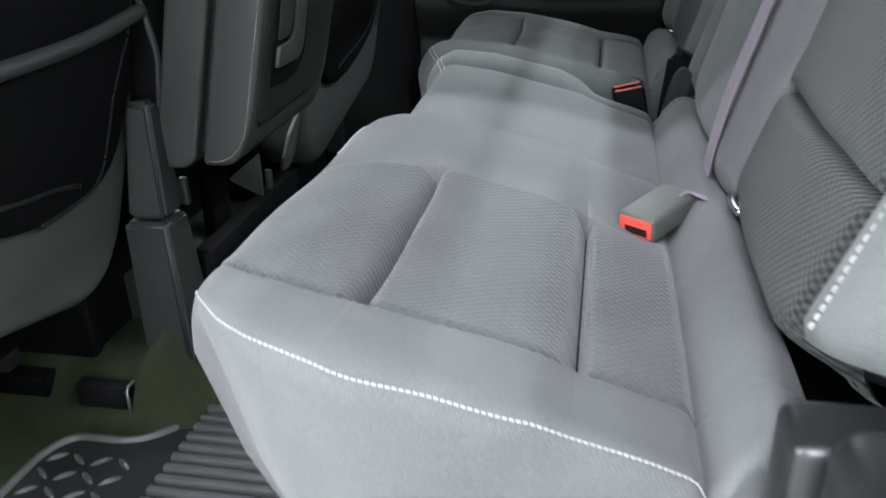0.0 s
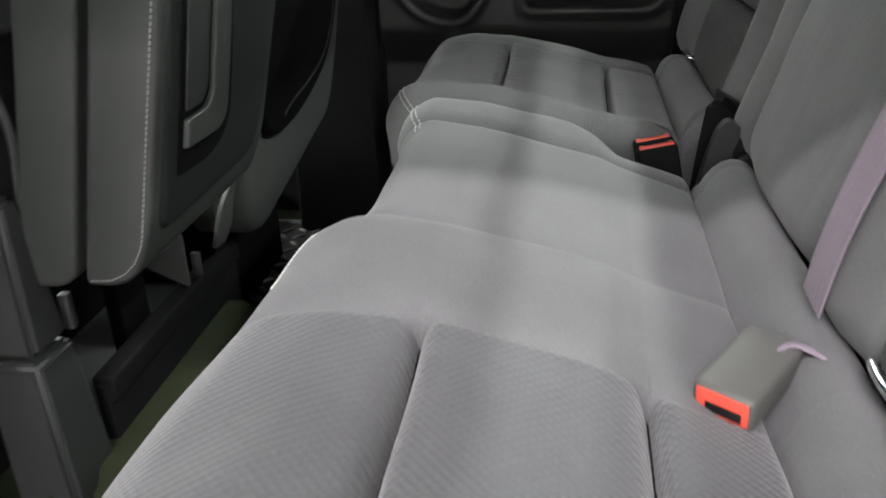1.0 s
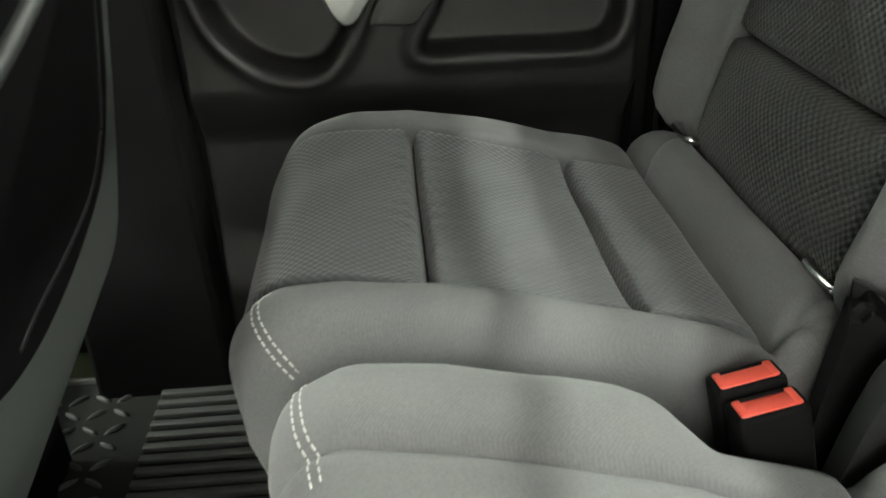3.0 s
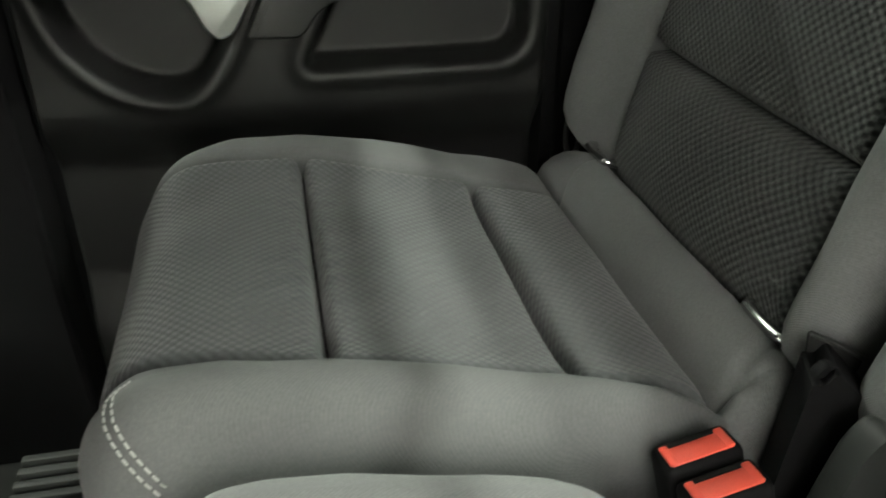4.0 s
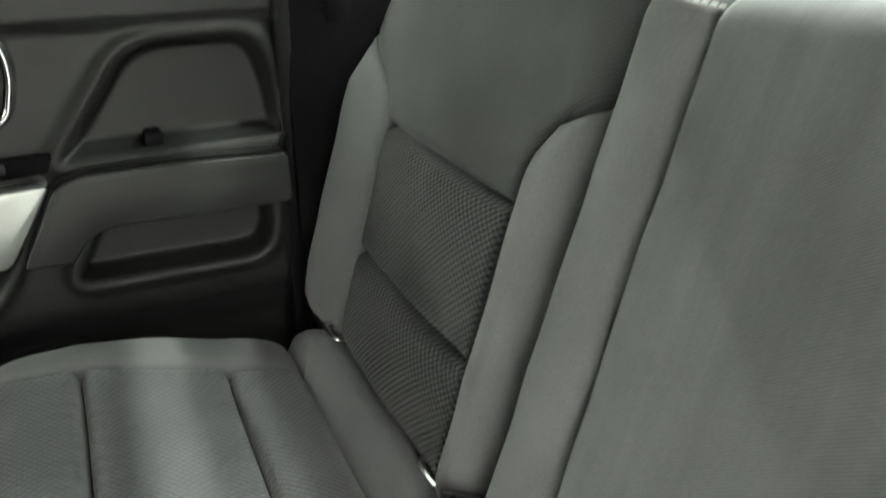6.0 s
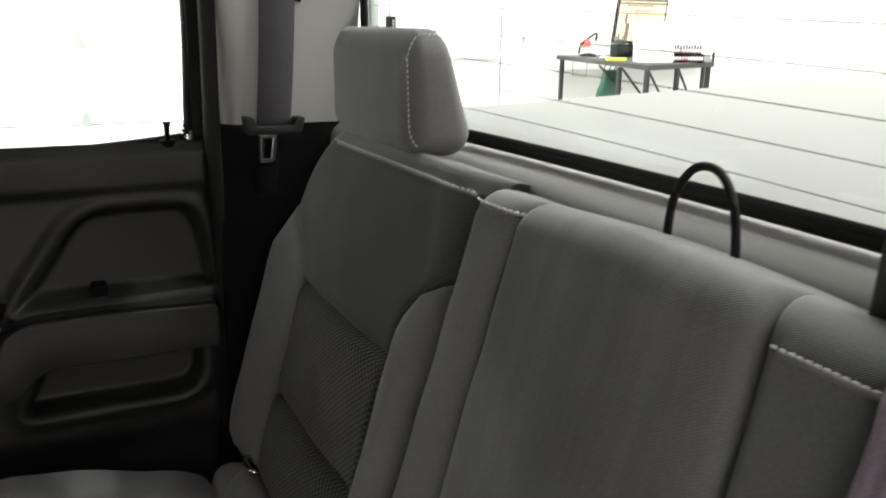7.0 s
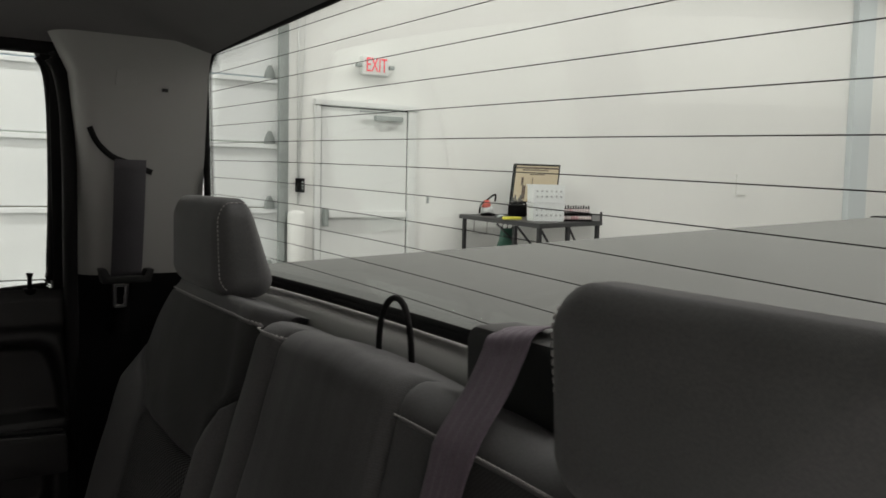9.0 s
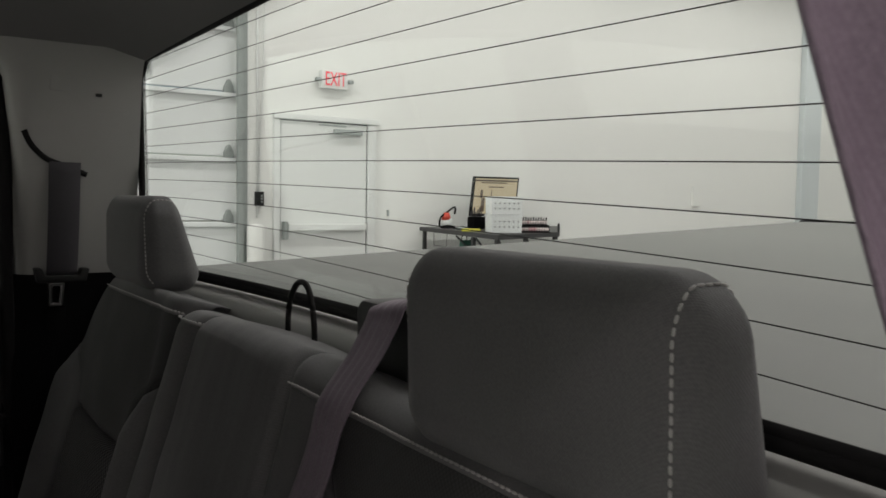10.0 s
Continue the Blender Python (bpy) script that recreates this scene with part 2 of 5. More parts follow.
def prism(outline, place, d0, d1, bevel=0.003, seg=2):
    """A slab: an outline of (a, b) points raised from depth d0 to d1; place(a, b, d) gives the world point."""
    bm = bmesh.new()
    lo = [bm.verts.new(place(a, b, d0)) for a, b in outline]
    hi = [bm.verts.new(place(a, b, d1)) for a, b in outline]
    n = len(outline)
    bm.faces.new(lo)
    bm.faces.new(hi[::-1])
    for i in range(n):
        bm.faces.new((lo[i], hi[i], hi[(i + 1) % n], lo[(i + 1) % n]))
    bmesh.ops.recalc_face_normals(bm, faces=bm.faces)
    if bevel:
        es = [e for e in bm.edges if (e.verts[0] in hi) and (e.verts[1] in hi)]
        bmesh.ops.bevel(bm, geom=es, offset=bevel, segments=seg, affect='EDGES', profile=0.5, clamp_overlap=True)
    return bm


def rounded(points, r, n=6):
    """The outline with its corners rounded to radius r (a number, or one for each corner)."""
    out = []
    rs = r if isinstance(r, (list, tuple)) else [r] * len(points)
    for i, p in enumerate(points):
        p0, p1, p2 = Vector(points[i - 1]), Vector(p), Vector(points[(i + 1) % len(points)])
        a, b = p0 - p1, p2 - p1
        k = min(rs[i], a.length * 0.48, b.length * 0.48)
        s, e = p1 + a.normalized() * k, p1 + b.normalized() * k
        for j in range(n + 1):
            t = j / n
            q = s * (1 - t) ** 2 + p1 * 2 * t * (1 - t) + e * t * t
            out.append((q.x, q.y))
    return out


def smooth_line(points, n=8):
    """Catmull-Rom through points."""
    P = [Vector(p) for p in points]
    out = []
    for i in range(len(P) - 1):
        a, b, c, d = P[max(i - 1, 0)], P[i], P[i + 1], P[min(i + 2, len(P) - 1)]
        for j in range(n):
            t = j / n
            out.append(0.5 * ((2 * b) + (c - a) * t + (2 * a - 5 * b + 4 * c - d) * t * t + (3 * b - a - 3 * c + d) * t ** 3))
    out.append(P[-1])
    return out


def tube(points, radius, sides=8, name="tube", mat=None, parent=None, label="", closed=False, flat=None):
    """A round bar along points; flat=(normal, width, thick): a strap of that width instead."""
    P = [Vector(p) for p in points]
    verts, faces = [], []
    n = len(P)
    up = Vector((0, 0, 1))
    for i, p in enumerate(P):
        t = (P[(i + 1) % n if closed else min(i + 1, n - 1)] - P[i - 1 if closed else max(i - 1, 0)]).normalized()
        ref = Vector(flat[0]) if flat else (up if abs(t.z) < 0.9 else Vector((1, 0, 0)))
        side = t.cross(ref).normalized()
        nor = side.cross(t).normalized()
        if flat:
            w, h = flat[1] / 2, flat[2] / 2
            ring = [p + side * w * a + nor * h * b for a, b in ((-1, -0.4), (-0.97, -1), (0.97, -1), (1, -0.4), (1, 0.4), (0.97, 1), (-0.97, 1), (-1, 0.4))]
        else:
            r = radius[i] if isinstance(radius, (list, tuple)) else radius
            ring = [p + (side * math.cos(2 * math.pi * k / sides) + nor * math.sin(2 * math.pi * k / sides)) * r for k in range(sides)]
        verts += ring
    s = len(ring)
    for i in range(n if closed else n - 1):
        for k in range(s):
            a, b = i * s + k, i * s + (k + 1) % s
            j = (i + 1) % n
            faces.append((a, b, j * s + (k + 1) % s, j * s + k))
    if not closed:
        faces += [tuple(range(s))[::-1], tuple((n - 1) * s + k for k in range(s))]
    return raw(name, verts, faces, mat, parent, label)


def stitches(points, parent, normal=(0, 0, 1), pitch=0.0065, length=0.0048, width=0.0022, lift=0.0008, name="stitching", mat=None):
    """A row of thread stitches laid along a line of points."""
    P = [Vector(p) for p in points]
    nor = Vector(normal).normalized()
    verts, faces = [], []
    carry = 0.0
    for a, b in zip(P, P[1:]):
        d = b - a
        L = d.length
        if L < 1e-6:
            continue
        t = d / L
        side = t.cross(nor).normalized()
        up = side.cross(t).normalized()
        s = carry
        while s < L:
            c = a + t * s + up * lift
            k = len(verts)
            h = width * 0.42
            for u, w in ((-1.0, 0.45), (-0.6, 1.0), (0.6, 1.0), (1.0, 0.45)):
                hh = h * (1 if abs(u) < 0.9 else 0.4)
                verts += [c + t * u * length / 2 + side * width / 2 * w - up * h, c + t * u * length / 2 + side * width / 3 * w + up * hh,
                          c + t * u * length / 2 - side * width / 3 * w + up * hh, c + t * u * length / 2 - side * width / 2 * w - up * h]
            for i in range(3):
                for j in range(3):
                    q = k + i * 4 + j
                    faces.append((q, q + 4, q + 5, q + 1))
            faces += [(k, k + 1, k + 2, k + 3), (k + 15, k + 14, k + 13, k + 12)]
            s += pitch
        carry = s - L
    return raw(name, verts, faces, mat or THREAD, parent)


def snap(tree, points, way, off=0.0):
    """Points moved along way onto a padded surface, lifted by off."""
    d = Vector(way).normalized()
    out = []
    for p in points:
        hit = tree.ray_cast(Vector(p) - d * 0.3, d)
        if hit[0] is not None:
            out.append(hit[0] - d * off)
    return out


def cos_steps(a, b, n):
    return [a + (b - a) * (1 - math.cos(math.pi * i / n)) / 2 for i in range(n)]


def pad(parent, yk, ny, vk, nv, place, crown, edges, skirt, gy, gv, zones, mats, v_start=None, v_end=None, labels=None, prefix=""):
    """Upholstery: a padded sheet between side lines yk(v) and cross lines vk, with sewn grooves, rounded edges and skirts, cut into its panels.
    edges: rounding radii (y low, y high, v low, v high); skirt: (depth, inset) for the same four; gy, gv: (line number, depth, width)."""
    vs = []
    for j in range(len(vk) - 1):
        vs += cos_steps(vk[j], vk[j + 1], nv[j])
    vs.append(vk[-1])
    seg_v = [j for j in range(len(vk) - 1) for _ in range(nv[j])]
    seg_y = [i for i in range(len(yk) - 1) for _ in range(ny[i])]
    cols = len(seg_y) + 1
    Y, V = np.zeros((cols, len(vs))), np.zeros((cols, len(vs)))
    for b, v in enumerate(vs):
        line = []
        ks = [f(v) if callable(f) else f for f in yk]
        for i in range(len(ks) - 1):
            line += cos_steps(ks[i], ks[i + 1], ny[i])
        line.append(ks[-1])
        Y[:, b], V[:, b] = line, v
    if v_start:
        for a in range(cols):
            s = np.array([v_start(y) for y in Y[a]])
            k = vk[1]
            V[a] = np.where(V[a] < k, s + (V[a] - vk[0]) / (k - vk[0]) * (k - s), V[a])
    if v_end:
        for a in range(cols):
            s = np.array([v_end(y) for y in Y[a]])
            k = vk[-2]
            V[a] = np.where(V[a] > k, k + (V[a] - k) / (vk[-1] - k) * (s - k), V[a])
    N = crown(Y, V)
    lo_y, hi_y = Y[0:1, :], Y[-1:, :]
    lo_v, hi_v = V[:, 0:1], V[:, -1:]
    for d, r in ((Y - lo_y, edges[0]), (hi_y - Y, edges[1]), (V - lo_v, edges[2]), (hi_v - V, edges[3])):
        if r:
            q = np.clip((r - d) / r, 0, 1)
            N = N - r * (1 - np.sqrt(np.maximum(1 - q * q, 0)))
    for k, depth, width, *fade in gy:
        line = np.array([yk[k](v) if callable(yk[k]) else yk[k] for v in vs])[None, :]
        keep = 1 - 0.85 * np.clip((V - fade[0]) / 0.02, 0, 1) if fade else 1.0
        N = N - keep * depth * np.exp(-np.abs((Y - line) / width) ** 1.3)
    for k, depth, width, i0, i1 in gv:
        a0, a1 = sum(ny[:i0]), sum(ny[:i1])
        mask = np.zeros((cols, 1))
        mask[a0:a1 + 1] = 1
        N = N - mask * depth * np.exp(-np.abs((V - vk[k]) / width) ** 1.3)
    # skirts round the four sides, in two steps: a bulging upper part, then the rest
    (d0, i0), (d1, i1), (d2, i2), (d3, i3) = skirt
    steps = ((0.35, 0.24), (1.0, 1.0))
    y0, y1, n0, n1 = Y[:1], Y[-1:], N[:1], N[-1:]
    Yp, Vp, Np = Y, V, N
    for f, g in steps:
        Yp = np.concatenate([y0 + i0 * g, Yp, y1 - i1 * g], 0)
        Vp = np.concatenate([Vp[:1], Vp, Vp[-1:]], 0)
        Np = np.concatenate([n0 + f * (-d0 - n0), Np, n1 + f * (-d1 - n1)], 0)
    if i2:
        for a, g in ((0, 1.0), (1, steps[0][1]), (-1, 1.0), (-2, steps[0][1])):
            row, v0, v1 = Vp[a], Vp[a, 0], Vp[a, -1]
            Vp[a] = v0 + i2 * g + (row - v0) * (v1 - v0 - i2 * g) / (v1 - v0)
    v0, v1, n0, n1 = Vp[:, :1].copy(), Vp[:, -1:].copy(), Np[:, :1].copy(), Np[:, -1:].copy()
    side = np.ones((len(Vp), 1))
    side[[0, -1]] = 0.0
    side[[1, -2]] = 1.0 - steps[0][1]
    for f, g in steps:
        Vp = np.concatenate([v0 + i2 * g * side, Vp, v1 - i3 * g * side], 1)
        Yp = np.concatenate([Yp[:, :1], Yp, Yp[:, -1:]], 1)
        Np = np.concatenate([np.minimum(n0 + f * (-d2 - n0), n0), Np, np.minimum(n1 + f * (-d3 - n1), n1)], 1)
    seg_y = [seg_y[0]] * 2 + seg_y + [seg_y[-1]] * 2
    seg_v = [seg_v[0]] * 2 + seg_v + [seg_v[-1]] * 2
    R, C = Yp.shape
    pts = [place(Yp[a, b], Vp[a, b], Np[a, b]) for a in range(R) for b in range(C)]
    faces = {}
    for a in range(R - 1):
        for b in range(C - 1):
            z = zones(seg_y[a], seg_v[b])
            if a in (0, R - 2) or b in (0, C - 2):
                z = zones(seg_y[a], seg_v[b], True)
            faces.setdefault(z, []).append((a * C + b, a * C + b + 1, (a + 1) * C + b + 1, (a + 1) * C + b))
    made = {}
    made_tree = BVHTree.FromPolygons([Vector(p) for p in pts], [f for fs in faces.values() for f in fs])
    for z, fs in faces.items():
        used = sorted({i for f in fs for i in f})
        at = {i: k for k, i in enumerate(used)}
        made[z] = raw(prefix + z.split('#')[0], [pts[i] for i in used], [tuple(at[i] for i in f) for f in fs], mats[z.split('#')[0]], parent, (labels or {}).get(z.split('#')[0], ""))
    return made_tree

# ---- shell of the building ----
XW0, XW1, YW0, YW1 = -9.0, 14.0, -8.5, 8.2
WALL_Y = 8.2


def setting(name, bm, mat, smooth=False):
    return tagged(part(name, bm, mat, None, "", smooth), kind="structure")


setting("floor", box(XW0, XW1, YW0, YW1 + 0.2, GROUND - 0.2, GROUND, 0), CONCRETE)
setting("ceiling", box(XW0, XW1, YW0, YW1 + 0.2, CEIL, CEIL + 0.2, 0), WALL)
setting("wall_front", box(XW0 - 0.2, XW0, YW0, YW1 + 0.2, GROUND, CEIL, 0), WALL)
setting("wall_back", box(XW1, XW1 + 0.2, YW0, YW1 + 0.2, GROUND, CEIL, 0), WALL)
setting("wall_near", box(XW0, XW1, YW0 - 0.2, YW0, GROUND, CEIL, 0), WALL)
GX0, GX1, GZ1 = -4.0, 2.78, 3.4          # garage door opening
setting("wall_far_1", box(GX1, XW1, WALL_Y, WALL_Y + 0.2, GROUND, CEIL, 0), WALL)
setting("wall_far_2", box(GX0, GX1, WALL_Y, WALL_Y + 0.2, GZ1, CEIL, 0), WALL)
setting("wall_far_3", box(XW0, GX0, WALL_Y, WALL_Y + 0.2, GROUND, CEIL, 0), WALL)

garage = thing("garage_door", (0, WALL_Y + 0.1, GROUND), "white sectional steel garage door, closed, in the shop wall", "garage door", kind="structure")
step = 0.633
for i in range(6):
    z0 = -0.506 + i * step
    part("panel", box(GX0, GX1, WALL_Y + 0.10, WALL_Y + 0.15, z0 + 0.006, z0 + step - 0.006, 0.008), GARAGE, garage, smooth=False)
    part("stiffener", box(GX0, GX1 - 0.02, WALL_Y + 0.055, WALL_Y + 0.10, z0 + step - 0.055, z0 + step - 0.012, 0.004), GARAGE, garage, smooth=False)
    for hx in (-2.6, -1.2, 0.24, 1.5, 2.68):
        part("hinge", prism([(hx - 0.05, z0 + step - 0.012), (hx + 0.05, z0 + step - 0.012), (hx + 0.045, z0 + step + 0.045), (hx + 0.012, z0 + step + 0.115), (hx - 0.012, z0 + step + 0.115), (hx - 0.045, z0 + step + 0.045)], lambda a, b, d: (a, WALL_Y + 0.10 - d, b), 0.0, 0.05, 0.006), STEEL_G, garage, "galvanised steel hinge", smooth=False)


# ---- truck body shell ----
YC = 1.193
FLOOR = 0.04
YD = 1.90


def mirror_y(y):
    return 2 * YC - y


def smoothstep(a, b, t):
    t = min(max((t - a) / (b - a), 0), 1)
    return t * t * (3 - 2 * t)


setting("cab_floor", box(-1.9, 0.42, 0.42, 2.04, FLOOR - 0.06, FLOOR, 0), CARPET)


def hump_z(x, y):
    y0 = 0.908 + 0.085 * smoothstep(-0.60, -0.52, x)
    wide = 0.10 - 0.055 * smoothstep(-0.62, -0.56, x)
    high = 0.085 + 0.045 * smoothstep(-0.64, -0.57, x)
    side = smoothstep(-0.55, -0.50, x)
    return FLOOR + 0.001 + high * smoothstep(y0, y0 + wide, y) * (1 - smoothstep(1.41 - 0.10 * side, 1.485 - 0.03 * side, y))


def sheet(name, rows, mat, kind="structure", parent=None, thick=0.0, label=""):
    """A curved panel from rows of points, given thickness behind it."""
    R, C = len(rows), len(rows[0])
    verts = [p for r in rows for p in r]
    faces = [(a * C + b, a * C + b + 1, (a + 1) * C + b + 1, (a + 1) * C + b) for a in range(R - 1) for b in range(C - 1)]
    ob = raw(name, verts, faces, mat, parent, label)
    if thick:
        md = ob.modifiers.new("thickness", 'SOLIDIFY')
        md.thickness, md.offset = thick, -1
    if kind:
        tagged(ob, kind=kind)
    return ob


sheet("floor_tunnel", [[(-1.88 + 0.05 * i, 0.90 + 0.02 * j, hump_z(-1.88 + 0.05 * i, 0.90 + 0.02 * j)) for j in range(31)] for i in range(34)], CARPET)

# headliner, gently domed
rows = []
for i in range(33):
    x = -1.7 + 1.986 * i / 32
    row = []
    for j in range(33):
        y = 0.512 + 1.362 * j / 32
        e = abs(y - YC) / 0.681
        z = 1.298 - 0.09 * e ** 5 - 0.088 * max(0, (x + 0.05) / 0.345) ** 2 * (1 - e ** 5)
        row.append((x, y, z))
    rows.append(row)
tagged(sheet("headliner", rows, HEADLINER, None), "grey cloth headliner under the cab roof", "headliner", kind="structure")
setting("cab_roof", box(-1.75, 0.34, 0.45, 1.94, 1.34, 1.38, 0.01), TRUCKPAINT)
setting("cab_wall_rear", box(0.345, 0.385, 0.42, 1.98, FLOOR, 0.815, 0), PLASTIC)
setting("cab_quarter_far", box(0.085, 0.40, 1.935, 2.0, FLOOR, 0.86, 0), PLASTIC)
setting("cab_quarter_near", box(0.13, 0.40, 0.39, 0.455, FLOOR, 0.86, 0), PLASTIC)
setting("cab_side_far", box(-1.9, 0.40, 2.002, 2.04, FLOOR + 0.002, 0.80, 0), PLASTIC)
setting("cab_side_near", box(-1.9, -0.66, 0.40, 0.46, FLOOR, 0.80, 0), DOORTRIM)
setting("cab_front", box(-1.95, -1.9, 0.42, 1.98, FLOOR, 0.85, 0), PLASTIC)
setting("roof_rail_far", box(-1.9, 0.30, 1.862, 1.97, 1.208, 1.345, 0.012), PLASTIC)
setting("roof_rail_near", box(-1.9, 0.30, 0.42, 0.522, 1.215, 1.345, 0.012), PLASTIC)
setting("pillar_b_far", prism(rounded([(-0.62, FLOOR), (-0.44, FLOOR), (-0.46, 1.25), (-0.58, 1.25)], 0.01), lambda a, b, d: (a, 1.955 - d - 0.06 * max(0, b - 0.8), b), 0.0, 0.07, 0.012), PLASTIC)

# ---- far rear door ----


def on_door(x, z, d):
    """A place on the far door's inner face, d metres into the cab."""
    return (x, YD + 0.03 - d - 0.05 * max(0, z - 0.72), z)


def outside(X, Z, poly):
    """Signed distance of grid points to an outline: negative inside."""
    best = np.full(X.shape, 9.0)
    odd = np.zeros(X.shape, bool)
    for (ax, az), (bx, bz) in zip(poly, poly[1:] + poly[:1]):
        dx, dz = bx - ax, bz - az
        t = np.clip(((X - ax) * dx + (Z - az) * dz) / (dx * dx + dz * dz + 1e-12), 0, 1)
        best = np.minimum(best, np.hypot(X - ax - t * dx, Z - az - t * dz))
        odd ^= ((az > Z) != (bz > Z)) & (X < ax + (Z - az) * dx / (dz if abs(dz) > 1e-9 else 1e-9))
    return np.where(odd, -best, best)


def ease(t):
    t = np.clip(t, 0, 1)
    return t * t * (3 - 2 * t)


door = thing("door_1", (-0.15, YD + 0.02, 0.10), "black plastic rear door trim, closed, with armrest and pockets", "car door", kind="structure")


def ring(outer, inner, place, d0, d1):
    """A raised frame between two outlines with equally many points."""
    n = len(outer)
    verts, faces = [], []
    mid = [((a[0] * 0.5 + b[0] * 0.5), (a[1] * 0.5 + b[1] * 0.5)) for a, b in zip(outer, inner)]
    q = [((a[0] * 0.85 + b[0] * 0.15), (a[1] * 0.85 + b[1] * 0.15)) for a, b in zip(outer, inner)]
    w = [((a[0] * 0.15 + b[0] * 0.85), (a[1] * 0.15 + b[1] * 0.85)) for a, b in zip(outer, inner)]
    rings = [(outer, d0), (q, d0 + (d1 - d0) * 0.72), (mid, d1), (w, d0 + (d1 - d0) * 0.72), (inner, d0)]
    for pts, d in rings:
        verts += [place(a, b, d) for a, b in pts]
    for k in range(len(rings) - 1):
        for i in range(n):
            faces.append((k * n + i, k * n + (i + 1) % n, (k + 1) * n + (i + 1) % n, (k + 1) * n + i))
    return verts, faces


def grown(pts, k):
    cx, cz = sum(p[0] for p in pts) / len(pts), sum(p[1] for p in pts) / len(pts)
    out = []
    for i, p in enumerate(pts):
        a, b = Vector(pts[i - 1]), Vector(pts[(i + 1) % len(pts)])
        t = (b - a)
        nrm = Vector((t.y, -t.x)).normalized() if t.length > 1e-9 else Vector((0, 0))
        if nrm.dot(Vector((p[0] - cx, p[1] - cz))) < 0:
            nrm = -nrm
        out.append((p[0] + nrm.x * k, p[1] + nrm.y * k))
    return out


pocket = rounded([(-0.180, 0.474), (0.062, 0.474), (0.064, 0.575), (-0.128, 0.575)], [0.024, 0.042, 0.004, 0.045], 8)
lobe = rounded([(-0.172, 0.628), (0.090, 0.628), (0.084, 0.700), (0.062, 0.757), (-0.082, 0.757)], [0.006, 0.006, 0.03, 0.030, 0.045], 8)
cavity = rounded([(-0.436, 0.62), (-0.405, 0.505), (-0.352, 0.456), (-0.284, 0.450), (-0.250, 0.492), (-0.200, 0.60)], [0.01, 0.05, 0.04, 0.03, 0.04, 0.01], 6)
bezel_hole = rounded([(-0.33, 0.676), (-0.212, 0.676), (-0.197, 0.735), (-0.206, 0.782), (-0.33, 0.782)], 0.022, 6)
# moulded panel: one sheet with recesses pressed into it and rolled lips round them
gx, gz = np.linspace(-0.44, 0.092, 150), np.linspace(0.10, 0.842, 210)
X, Z = np.meshgrid(gx, gz)
D = np.zeros(X.shape)
for shape, deep, wall, lip_h, lip_w in ((pocket, 0.034, 0.010, 0.008, 0.022), (lobe, 0.030, 0.016, 0.008, 0.022), (cavity, 0.045, 0.014, 0.006, 0.016), (bezel_hole, 0.012, 0.006, 0.0, 0.01)):
    q = outside(X, Z, shape)
    D -= deep * ease(-q / wall)
    D += lip_h * np.exp(-((q - lip_w * 0.35) / (lip_w * 0.5)) ** 2)
D -= 0.040 * ease((0.446 - Z) / 0.085) * (1 - 0.5 * ease((0.25 - Z) / 0.1))
D += 0.010 * ease((Z - 0.768) / 0.02) * (1 - ease((Z - 0.825) / 0.016))
D -= 0.010 * ease((X - 0.078) / 0.014)
sheet("moulded_panel", [[on_door(x, z, d) for x, z, d in zip(xs, zs, ds)] for xs, zs, ds in zip(X.tolist(), Z.tolist(), D.tolist())], DOORTRIM, None, door, 0.004)
arm = [(-0.229, 0.521), (-0.176, 0.519), (-0.158, 0.545), (-0.135, 0.556), (0.050, 0.556), (0.082, 0.556), (0.081, 0.618), (-0.076, 0.624), (-0.157, 0.622), (-0.182, 0.611)]
part("armrest", prism(rounded(arm, [0.008, 0.012, 0.02, 0.02, 0.02, 0.008, 0.010, 0.03, 0.02, 0.02], 5), on_door, -0.012, 0.046, 0.013, 4), DOORTRIM, door, "charcoal vinyl padded armrest")
stitches([on_door(x, z, 0.0465) for x, z in ((-0.219, 0.526), (-0.176, 0.603), (-0.156, 0.612), (-0.076, 0.614), (0.070, 0.609))], door, (0, -1, 0), 0.005, 0.0035, 0.0007, mat=PLASTIC_G)
tube([on_door(p.x, p.z, 0.040) for p in smooth_line([(-0.190, 0, 0.612), (-0.157, 0, 0.6245), (-0.076, 0, 0.6265), (0.076, 0, 0.6205)], 6)], 0.0016, 6, "armrest_seam", PLASTIC, door)
part("armrest_tray", prism(rounded([(-0.170, 0.612), (0.086, 0.608), (0.086, 0.632), (-0.170, 0.630)], 0.006), on_door, -0.03, 0.004, 0.008, 3), DOORTRIM, door)
part("coat_hook", prism(rounded([(-0.078, 0.618), (-0.056, 0.618), (-0.055, 0.648), (-0.076, 0.648)], 0.004), on_door, -0.03, -0.004, 0.004, 2), PLASTIC, door, "small black hook in the recess")
part("pull_trim", prism(rounded([(-0.40, 0.600), (-0.238, 0.610), (-0.186, 0.611), (-0.206, 0.576), (-0.240, 0.522), (-0.254, 0.517), (-0.267, 0.529), (-0.278, 0.556), (-0.292, 0.574), (-0.40, 0.578)], 0.008, 4), on_door, -0.02, 0.032, 0.008, 3), SILVER, door, "satin silver pull trim")
part("switch_plate", prism(rounded([(-0.38, 0.614), (-0.185, 0.622), (-0.178, 0.642), (-0.38, 0.636)], 0.005), on_door, -0.01, 0.022, 0.004), PANEL, door)
